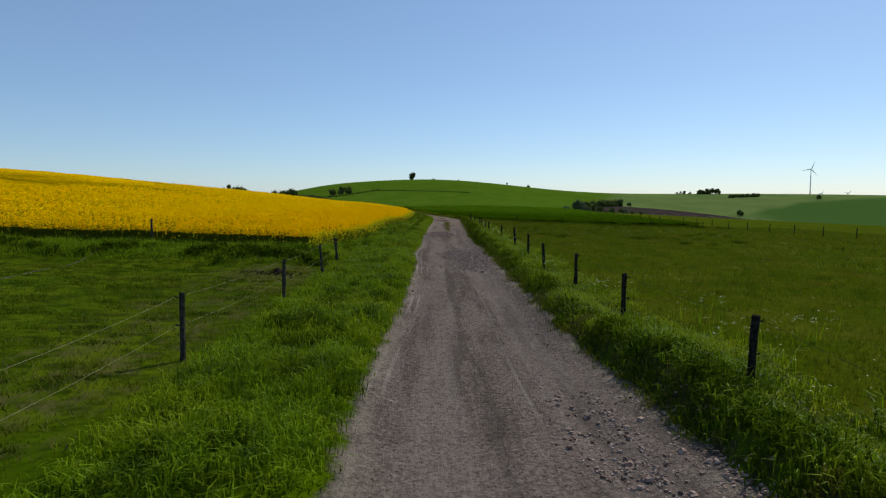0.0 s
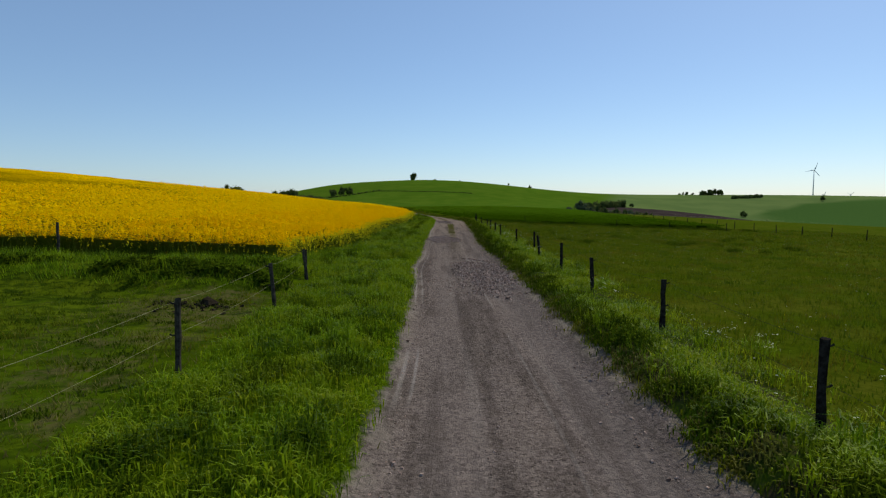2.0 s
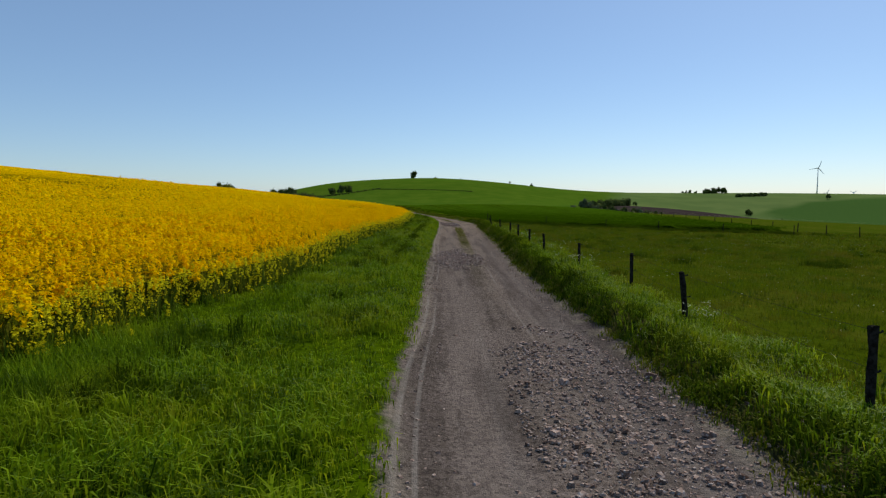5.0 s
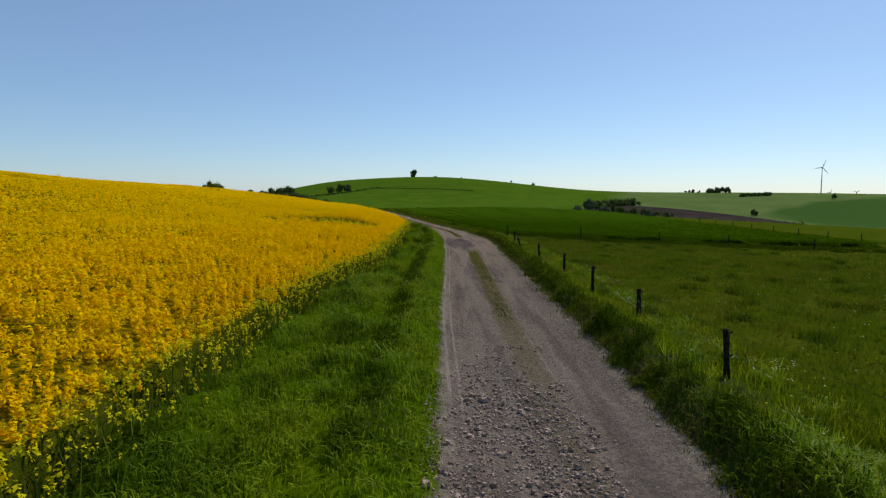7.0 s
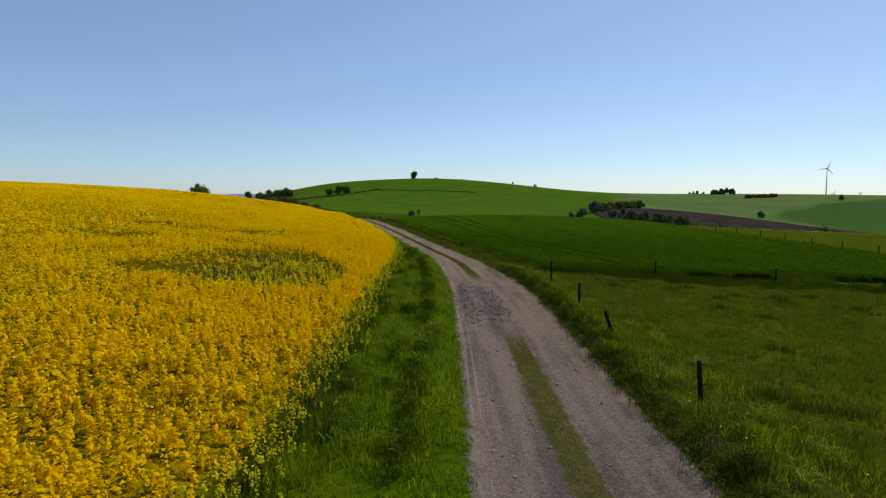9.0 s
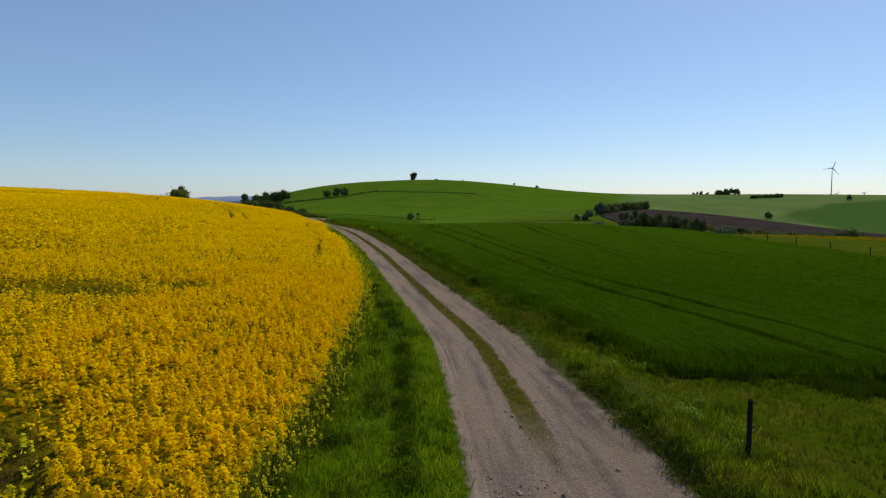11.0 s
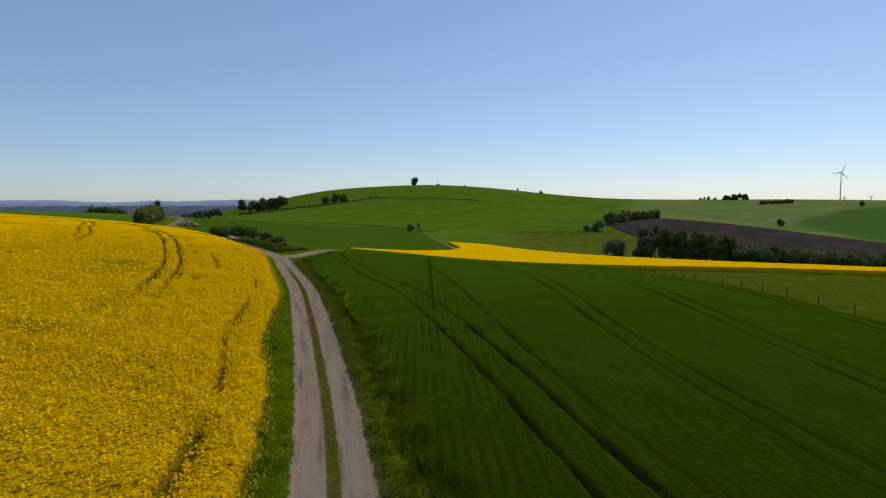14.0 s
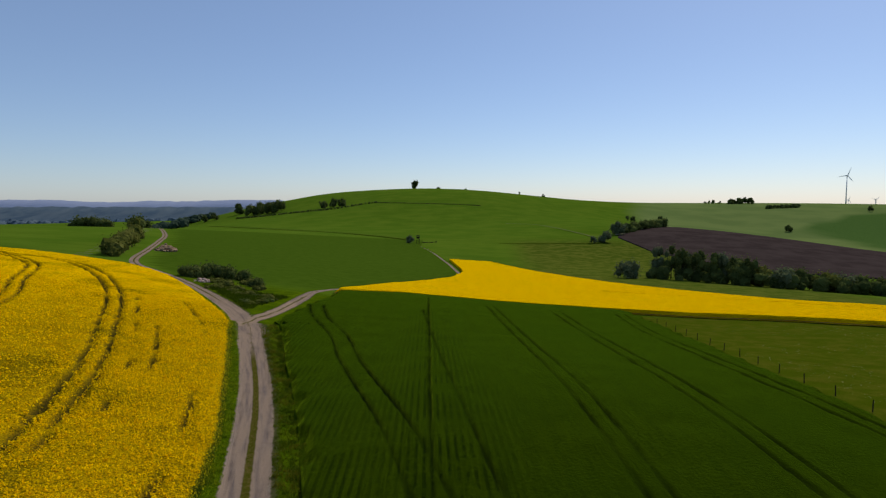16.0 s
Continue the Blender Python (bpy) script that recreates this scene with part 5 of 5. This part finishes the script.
def hedge(points, height, spread, label, seed, material=LEAF, step=2.2, sprays=260):
    """A grown-together row of shrubs, one mesh."""
    line = rounded(points, step)
    g, h = random.Random(seed), np.random.default_rng(seed)
    bm = bmesh.new()
    for x, y in line:
        top = height * g.uniform(0.6, 1.1)
        for k in range(2):
            clump(bm, (x + g.uniform(-1, 1) * spread * 0.4, y + g.uniform(-1, 1) * spread * 0.4, ground_at(x, y) + top * (0.35 if k == 0 else 0.68)), spread * g.uniform(0.30, 0.5), g.uniform(0, 90), 0.9)
    me = bpy.data.meshes.new("hedge")
    bm.to_mesh(me)
    bm.free()
    pv = np.empty(len(me.vertices) * 3)
    me.vertices.foreach_get("co", pv)
    pv = pv.reshape(-1, 3)
    pf = np.array([p.vertices[:] for p in me.polygons])
    bpy.data.meshes.remove(me)
    n = sprays * len(line) * 2 // 3
    pts = pv[h.integers(0, len(pv), n)] + h.normal(0, 0.10 * spread, (n, 3))
    lv, lf = leaves(pts, h.uniform(0.04, 0.10, n) * spread, seed)
    tri = np.concatenate([lf[:, [0, 1, 2]], lf[:, [0, 2, 3]]]) + len(pv)
    return tagged(sheet("hedge", np.concatenate([pv, lv]), np.concatenate([pf, tri]), material, False), label, "hedge")


# the lone tree on the hill and its small neighbours
tree(-43.5, 1375, 19, 17, "lone dark round tree on the hilltop", seed=3, trunk=0.6, knots=12)
for x, y, s, k in ((4, 1385, 6, 1), (60, 1385, 5, 2), (165, 1350, 5, 4), (210, 1335, 6, 5)):
    bush(x, y, s, s * 1.6, "small dark bush on the hill skyline", seed=k, knots=5, sprays=200)
# trees on the left shoulder of the hill
tree(-352, 1225, 21, 20, "large dark tree on the hillside", seed=11, trunk=0.6, knots=12)
tree(-388, 1200, 14, 14, "dark tree beside the hillside hedge", seed=12)
tree(-404, 1195, 14, 13, "dark tree beside the hillside hedge", seed=13)
for k, (x, y) in enumerate(((-314, 1166), (-296, 1160), (-278, 1150), (-262, 1140))):
    tree(x, y, 20 + k % 2 * 2, 26, "dark tree in a dense hillside group", seed=20 + k, group="hillside grove", knots=11)
for k, (x, y) in enumerate(((-172, 1064), (-158, 1064), (-144, 1066))):
    tree(x, y, 13 + 2 * (k % 2), 15, "dark tree in a small hillside thicket", seed=30 + k, group="hillside thicket")
hedge([(-332, 1150), (-240, 1081), (-162, 1041), (-114, 1059), (-93, 1069)], 2.6, 3.2, "low broken hedge climbing the hill", 41, step=4.5, sprays=40)
hedge([(-92, 1064), (-27, 1037), (64, 1026)], 1.1, 1.7, "low dark field boundary across the hill", 42, step=1.9, sprays=12)
# bushes at the left lane
hedge([(-95, 309), (-107, 337), (-120, 369), (-131, 397)], 5.5, 5.0, "tall bushy hedge along the lane", 43, LEAF_SPRING, step=3.5)
tree(-131, 398, 9, 8, "round green tree at the lane", seed=44, material=LEAF_SPRING)
for k, (x, y, s) in enumerate(((-57, 272, 3.0), (-54, 275, 3.4), (-50.5, 276, 3.2), (-47, 277, 2.6), (-40.5, 267, 2.2))):
    bush(x, y, s * 0.95, s * 2.1, "dense dark bush on the bank at the fork", seed=50 + k, group="bushes at the fork", knots=8)
for k, (x, y, s) in enumerate(((-49, 266, 1.2), (-45, 262, 1.3), (-42, 258, 1.1), (-46, 256, 1.0), (-38, 252, 0.9), (-43, 270, 1.4), (-38, 262, 1.1))):
    bush(x, y, s * 1.0, s * 4.0, "low olive scrub on the bank at the fork", seed=60 + k, group="scrub at the fork", material=LEAF_SPRING, knots=6, sprays=260)
g = random.Random(21)
made = 0
while made < 26:
    a, b = g.random(), g.random()
    a, b = (1 - a, 1 - b) if a + b > 1 else (a, b)
    x, y = -34 - 16 * a + 3 * b, 234 + 25 * a + 21 * b
    p, q = np.array([x]), np.array([y])
    if min(abs(beside(track_line, p, q, 14.0)[0][0]), abs(beside(branch_line, p, q, 14.0)[0][0])) > 3.4:
        s = g.uniform(0.7, 1.4)
        bush(x, y, s * 0.55, s * g.uniform(2.0, 3.0), "low olive scrub on the bank at the fork", seed=300 + made, group="scrub at the fork", material=g.choice((LEAF_SPRING, LEAF_SPRING, LEAF)), knots=5, sprays=160)
        made += 1
# hedge and copse in the valley
for k, (x, y, h, s) in enumerate(((137, 622, 9, 12), (161, 668, 13, 15), (126, 615, 6, 6))):
    tree(x, y, h, s, "rounded grey-green tree at the end of the hedge", seed=70 + k, material=LEAF_GREY)
hedge([(166, 676), (190, 703), (212, 728), (232, 752)], 9, 8, "tall dark hedge along the ploughed field", 73, step=5)
bush(87, 404, 8.5, 12.5, "round grey-green willow bush in the valley", seed=74, material=LEAF_GREY, knots=10)
g = random.Random(9)
for k in range(9):
    s = k / 8
    tree(107 + 30 * s, 418 - 22 * s + g.uniform(-3, 3), 16.0 - 2.0 * s + g.uniform(-1.5, 1.5), 9.5, "tall alder in the dark valley copse", seed=80 + k, group="valley copse", material=LEAF_GREY if k % 3 == 0 else LEAF, knots=10)
for k in range(11):
    s = k / 10
    tree(136 + 74 * s, 396 - 24 * s + g.uniform(-4, 4), g.uniform(8, 12), g.uniform(12, 15), "rounded willow in the valley copse", seed=100 + k, group="valley copse", material=(LEAF, LEAF_SPRING, LEAF_GREY)[k % 3], knots=9)
hedge([(104, 414), (140, 390), (175, 376), (215, 366)], 6.0, 6, "dark undergrowth at the foot of the copse", 90, step=4)
# far right
for k, (x, y, h) in enumerate(((645, 1464, 17), (655, 1470, 15), (664, 1462, 20), (677, 1466, 22), (689, 1462, 21))):
    tree(x, y, h * 0.70, 17, "dark tree by the distant farmstead", seed=120 + k, group="distant grove", bushy=True, squash=0.95)
for k, (x, y, h) in enumerate(((604, 1500, 5), (613, 1498, 7), (622, 1496, 8), (634, 1490, 6))):
    bush(x, y, h, h * 1.7, "dark bush on the skyline beside the distant grove", seed=240 + k, knots=5, sprays=160)
hedge([(652, 1328), (684, 1333), (716, 1338)], 7, 9, "dark belt of wood on the far ridge", 126, step=8)
for k, (x, y, h) in enumerate(((285, 1035, 8), (292, 1030, 9), (355, 1093, 9), (533, 1047, 12), (538, 1052, 9), (785, 1225, 12))):
    tree(x, y, h, h * 1.1, "small dark field tree", seed=130 + k, knots=6, sprays=250)


# ---- far shed in the grove ----
def shed(x, y, label):
    ob = tagged(new("shed"), label, "building")
    ob.location = (x, y, ground_at(x, y))
    bm = bmesh.new()
    block(bm, (18, 9, 4), pose(0, 0, 2))
    part("wall", bm, RENDER_WALL, ob)
    bm = bmesh.new()
    for s in (-1, 1):
        block(bm, (19, 5.4, 0.3), pose(0, s * 2.3, 4.9, -s * 24))
    part("roof", bm, GREY_WOOD, ob)


shed(668, 1480, "long pale farm shed among distant trees")


# ---- wind turbines ----
def turbine(x, y, hub, blade, turn, spin, label):
    ob = tagged(new("wind_turbine"), label, "wind turbine", "wind turbines")
    ob.matrix_world = pose(x, y, ground_at(x, y), 0, 0, turn)
    bm = bmesh.new()
    tube(bm, [(0, 0, -2), (0, 0, hub * 0.5), (0, 0, hub)], [1.7, 1.3, 0.85], 16)
    part("tower", bm, PAINT, ob, smooth=True)
    bm = bmesh.new()
    block(bm, (3.0, 9.0, 3.2), pose(0, 1.0, hub + 0.8), 0.5)
    part("nacelle", bm, PAINT, ob)
    bm = bmesh.new()
    tube(bm, [(0, -3.2, hub + 0.8), (0, -4.6, hub + 0.8), (0, -5.8, hub + 0.8)], [1.5, 1.4, 0.4], 12)
    rotor = part("hub", bm, PAINT, ob, smooth=True)
    for k in range(3):
        bm = bmesh.new()
        a = radians(spin + 120 * k)
        d = Vector((math.sin(a), 0, math.cos(a)))
        side = Vector((math.cos(a), 0, -math.sin(a)))
        rings = []
        for s, w, th in ((0.02, 0.7, 0.7), (0.18, 1.5, 0.45), (0.5, 1.0, 0.25), (0.8, 0.65, 0.16), (1.0, 0.15, 0.06)):
            c = Vector((0, -4.4, hub + 0.8)) + d * s * blade
            rings.append([bm.verts.new(c + side * w * u + Vector((0, th * v, 0))) for u, v in ((-0.6, 0), (0, 0.5), (1, 0), (0, -0.5))])
        for p, q in zip(rings, rings[1:]):
            for i in range(4):
                bm.faces.new((p[i], p[(i + 1) % 4], q[(i + 1) % 4], q[i]))
        bm.faces.new(rings[-1])
        part("blade", bm, PAINT, rotor)
    return ob


turbine(1094, 1753, 92 - ground_at(1094, 1753), 24, -20, -100, "white wind turbine on the far ridge")
turbine(1640, 2550, 76, 16, -20, 20, "small white wind turbine far behind the ridge")
turbine(1800, 2620, 78, 16, -20, 50, "small white wind turbine far behind the ridge")


# ---- raised hide, log pile, rubble ----
def hide(x, y):
    ob = tagged(new("hunting_hide"), "dark wooden raised hunting hide on stilts", "hunting hide")
    ob.matrix_world = pose(x, y, ground_at(x, y), 0, 0, 15)
    for sx in (-1, 1):
        for sy in (-1, 1):
            bm = bmesh.new()
            tube(bm, [(sx * 1.2, sy * 1.2, -0.3), (sx * 0.8, sy * 0.8, 4.2)], [0.11, 0.09], 6)
            part("leg", bm, WOOD, ob)
    bm = bmesh.new()
    for a in range(4):
        m = pose(0, 0, 0, 0, 0, 90 * a)
        block(bm, (2.0, 0.06, 1.0), m @ pose(0, 0.97, 4.75))
        block(bm, (2.0, 0.06, 0.3), m @ pose(0, 0.97, 5.95))
        block(bm, (0.12, 0.12, 1.9), m @ pose(0.94, 0.94, 5.2))
    block(bm, (2.0, 2.0, 0.1), pose(0, 0, 4.25))
    part("cabin", bm, WOOD, ob)
    bm = bmesh.new()
    block(bm, (2.5, 2.6, 0.1), pose(0, 0, 6.25, 8), 0.02)
    part("roof", bm, WOOD, ob)
    bm = bmesh.new()
    for s in (-0.25, 0.25):
        tube(bm, [(s, -2.6, -0.1), (s, -1.0, 4.2)], [0.05, 0.05], 5)
    for k in range(11):
        tube(bm, [(-0.27, -2.6 + 0.146 * k, 0.35 * k + 0.2), (0.27, -2.6 + 0.146 * k, 0.35 * k + 0.2)], [0.03, 0.03], 5)
    part("ladder", bm, WOOD, ob)


hide(-13.6, 588)
bush(-20, 594, 6.0, 7.5, "pale grey-green bush beside the hide", seed=150, material=LEAF_GREY)
bush(0, 606, 1.8, 1.8, "small dark bush beside the lane", seed=151, knots=5, sprays=200)
hedge([(-10, 598), (-3, 605)], 1.0, 1.2, "low scrub beside the hide", 152, step=1.6, sprays=60)


def heap(x, y, n, spread, tall, size, material, label, seed):
    """A pile of angular pieces resting on one another."""
    g = np.random.default_rng(seed)
    ob = tagged(new("rubble_heap"), label, "rubble heap")
    ob.location = (x, y, ground_at(x, y))
    for k in range(n):
        r = spread * math.sqrt(g.random())
        a = g.uniform(0, 6.28)
        bm = bmesh.new()
        bmesh.ops.create_icosphere(bm, subdivisions=1, radius=size * g.uniform(0.6, 1.3))
        for v in bm.verts:
            v.co = Vector((v.co.x * g.uniform(0.8, 1.3), v.co.y * g.uniform(0.8, 1.3), v.co.z * g.uniform(0.5, 0.9)))
        piece = part("stone", bm, material, ob)
        piece.location = (r * math.cos(a), r * math.sin(a), max(0.05, tall * (1 - r / spread) * g.uniform(0.6, 1.0)))
        piece.rotation_euler = tuple(g.uniform(-0.5, 0.5, 3))


heap(-96, 346, 70, 3.8, 2.6, 0.75, RUBBLE, "heap of reddish rubble beside the lane", 5)
heap(-52, 265, 20, 1.9, 0.8, 0.5, STONE, "heap of grey field stones on the bank", 6)


# ---- wild flowers ----
def umbels(name, x, y, height, size, material, label):
    """Flat flower plates on thin stalks."""
    n, k = len(x), 6
    z = land(x, y)
    v, f = [], []
    a = np.arange(k) * 2 * math.pi / k
    tilt = rng.normal(0, 0.15, (n, 2))
    ring = np.stack([np.cos(a)[None] * size[:, None] + x[:, None], np.sin(a)[None] * size[:, None] + y[:, None], (z + height)[:, None] + size[:, None] * (tilt[:, :1] * np.cos(a) + tilt[:, 1:] * np.sin(a))], -1)
    top = np.stack([x, y, z + height + size * 0.25], 1)[:, None]
    v = np.concatenate([ring, top], 1)
    b = np.arange(n)[:, None] * (k + 1)
    f = np.concatenate([b + [i, (i + 1) % k, k] for i in range(k)], 0)
    return tagged(sheet(name, v.reshape(-1, 3), f, material, False), label, "wild flowers", kind="stuff")


x, y = scatter(5.0, 34, -2, 70, 1.3)
k = grain(x, y, 6, 81) + 0.7 * grain(x, y, 2, 82) > -0.25
x, y = x[k], y[k]
umbels("meadow_flowers", x, y, rng.uniform(0.18, 0.36, len(x)), rng.uniform(0.009, 0.026, len(x)), CREAM, "tiny white meadow flowers")
x, y = scatter(44.5, 100, 140, 250, 0.7)
k = (grain(x, y, 9, 83) > -0.1) & (x > meadow_fence(y) + 0.5)
x, y = x[k], y[k]
umbels("meadow_flowers", x, y, rng.uniform(0.2, 0.5, len(x)), rng.uniform(0.03, 0.07, len(x)), SEED, "pale flowering weeds in the far meadow")
x, y = scatter(5.0, 40, -2, 90, 0.5)
umbels("meadow_flowers", x, y, rng.uniform(0.12, 0.3, len(x)), rng.uniform(0.008, 0.016, len(x)), GOLD, "tiny yellow buttercups in the meadow")
for cx, cy in ((6.6, 9.5), (7.4, 12.6), (8.6, 10.5), (6.0, 15.0), (5.0, 20.5), (5.9, 42.2), (6.2, 47.6), (5.5, 53.0), (6.4, 58.0), (5.0, 39.0), (6.9, 63), (5.3, 31)):
    n = 12
    x, y = cx + rng.normal(0, 0.3, n), cy + rng.normal(0, 0.35, n)
    blades("cow_parsley_stalks", x, y, land(x, y), np.full(n, 0.55), 0.01, 0.3, GRASS, "green cow parsley stalks and leaves", "wild flowers", 3, 0.06)
    x, y, tip = np.repeat(x, 7), np.repeat(y, 7), np.repeat(rng.uniform(0.4, 0.65, n), 7)
    n = len(x)
    umbels("cow_parsley", x + rng.normal(0, 0.035, n), y + rng.normal(0, 0.035, n), tip + rng.normal(0, 0.015, n), rng.uniform(0.007, 0.016, n), CREAM, "white cow parsley in the verge")


# ---- distance: blue ridges far to the left and behind, and dark woods before them ----
def ridge(y, x0, x1, base, tall, seed, material, label):
    n = 420
    x = np.linspace(x0, x1, n)
    top = tall * (0.75 + 0.3 * grain(x, x * 0, 900, seed) + 0.12 * grain(x, x * 0, 240, seed + 1)) + 3 * grain(x, x * 0, 30, seed + 2)
    bow = y - 0.00004 * (x - x0) ** 2
    v = np.concatenate([np.stack([x, bow - 420, np.full(n, base)], 1), np.stack([x, bow - 60, base + 0.8 * (top - base)], 1), np.stack([x, bow, top], 1), np.stack([x, bow + 300, np.full(n, base)], 1)])
    i = np.arange(n - 1)[:, None]
    f = np.concatenate([i + r * n + [0, 1, n + 1, n] for r in range(3)])
    return tagged(sheet("distant_ridge", v, f, material, True), label, "hills", kind="structure")


# aerial haze of the distance is painted into these base colours
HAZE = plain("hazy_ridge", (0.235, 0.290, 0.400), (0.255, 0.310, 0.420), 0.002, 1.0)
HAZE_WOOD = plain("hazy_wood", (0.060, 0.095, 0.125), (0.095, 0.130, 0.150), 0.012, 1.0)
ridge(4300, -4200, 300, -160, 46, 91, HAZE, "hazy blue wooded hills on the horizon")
ridge(2750, -3600, -250, -110, 4, 95, HAZE_WOOD, "dark woods tinted with haze blue below the far hills")


def forest(x0, x1, y0, y1, n, height, seed, material, label):
    """Far woodland, one mass of ragged crowns."""
    g = random.Random(seed)
    bm = bmesh.new()
    for _ in range(n):
        x, y = g.uniform(x0, x1), g.uniform(y0, y1)
        if grain(x, y, 260, seed) < -0.15:
            continue
        h = height * g.uniform(0.7, 1.15)
        clump(bm, (x, y, float(swell(x, y)[0]) + h * 0.45), h * 0.7, g.uniform(0, 99), 0.8)
    return tagged(part("woodland", bm, material), label, "woods", kind="stuff")


WOOD_FAR = plain("far_wood", (0.030, 0.050, 0.030), (0.050, 0.072, 0.045), 0.05, 1.0)
forest(-1300, -420, 1150, 1330, 330, 13, 7, WOOD_FAR, "dark far woodland beyond the fields")
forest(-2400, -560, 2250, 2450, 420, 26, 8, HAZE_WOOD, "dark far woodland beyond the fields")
for k, (x, y, h) in enumerate(((-300, 640, 8), (-268, 600, 9), (-250, 590, 7), (-222, 585, 9))):
    tree(x, y, h, h * 2.2, "dark round tree beyond the far green field", seed=170 + k, group="trees beyond the field")


# ---- field margins, wheel lines and lanes on the far slopes ----
def ribbon(name, points, width, material, label, lift=0.25, step=6.0):
    line = rounded(points, step)
    d = np.gradient(line, axis=0)
    d /= np.hypot(d[:, 0], d[:, 1])[:, None]
    side = np.stack([-d[:, 1], d[:, 0]], 1) * width / 2
    a, b = line + side, line - side
    v = np.concatenate([np.stack([p[:, 0], p[:, 1], swell(p[:, 0], p[:, 1]) + lift], 1) for p in (a, b)])
    n = len(line)
    i = np.arange(n - 1)[:, None]
    return tagged(sheet(name, v, i + [0, 1, n + 1, n], material, True), label, "field margin", kind="structure")


EARTH = plain("bare_strip", (0.040, 0.030, 0.014), (0.060, 0.045, 0.020), 0.6, 0.95)
MARGIN = plain("dark_margin", (0.030, 0.052, 0.002), (0.045, 0.070, 0.003), 0.3, 0.95)
LANE = plain("pale_lane", (0.110, 0.140, 0.040), (0.170, 0.170, 0.075), 0.4, 0.95)
STRAW = plain("pale_straw", (0.190, 0.180, 0.095), (0.250, 0.230, 0.140), 0.4, 0.95)
LUSH = plain("lighter_crop", (0.058, 0.110, 0.009), (0.076, 0.126, 0.012), 0.1, 0.95)
ribbon("trim_margin", [(-290, 905), (-201, 805), (-92, 708), (-24, 627)], 3.5, MARGIN, "dark grassy margin between two green fields", 0.4)
ribbon("trim_margin", [(-290, 920), (-201, 820), (-92, 722), (-24, 640)], 14.0, LUSH, "lighter strip of young crop along a margin", 0.3)
ribbon("trim_lane", [(150, 648), (136, 654), (125, 717), (115, 788), (104, 812), (80, 830)], 1.6, LANE, "pale farm lane climbing the hill", 0.5)
ribbon("trim_lane", [(158, 660), (188, 700), (215, 733), (262, 786), (300, 800)], 5.0, STRAW, "pale verge along the ploughed field", 1.0)
ribbon("trim_margin", [(50, 610), (100, 612), (140, 615)], 2.5, MARGIN, "dark ditch line across the pasture", 0.4)
ribbon("trim_margin", [(-24, 273.2), (-10.2, 285.3), (4.5, 286.0), (32.5, 278.4), (55.9, 266.0), (78.1, 259.3), (95, 252.7), (170, 235.2)], 1.1, EARTH, "dark bare strip below the yellow field", 0.32)
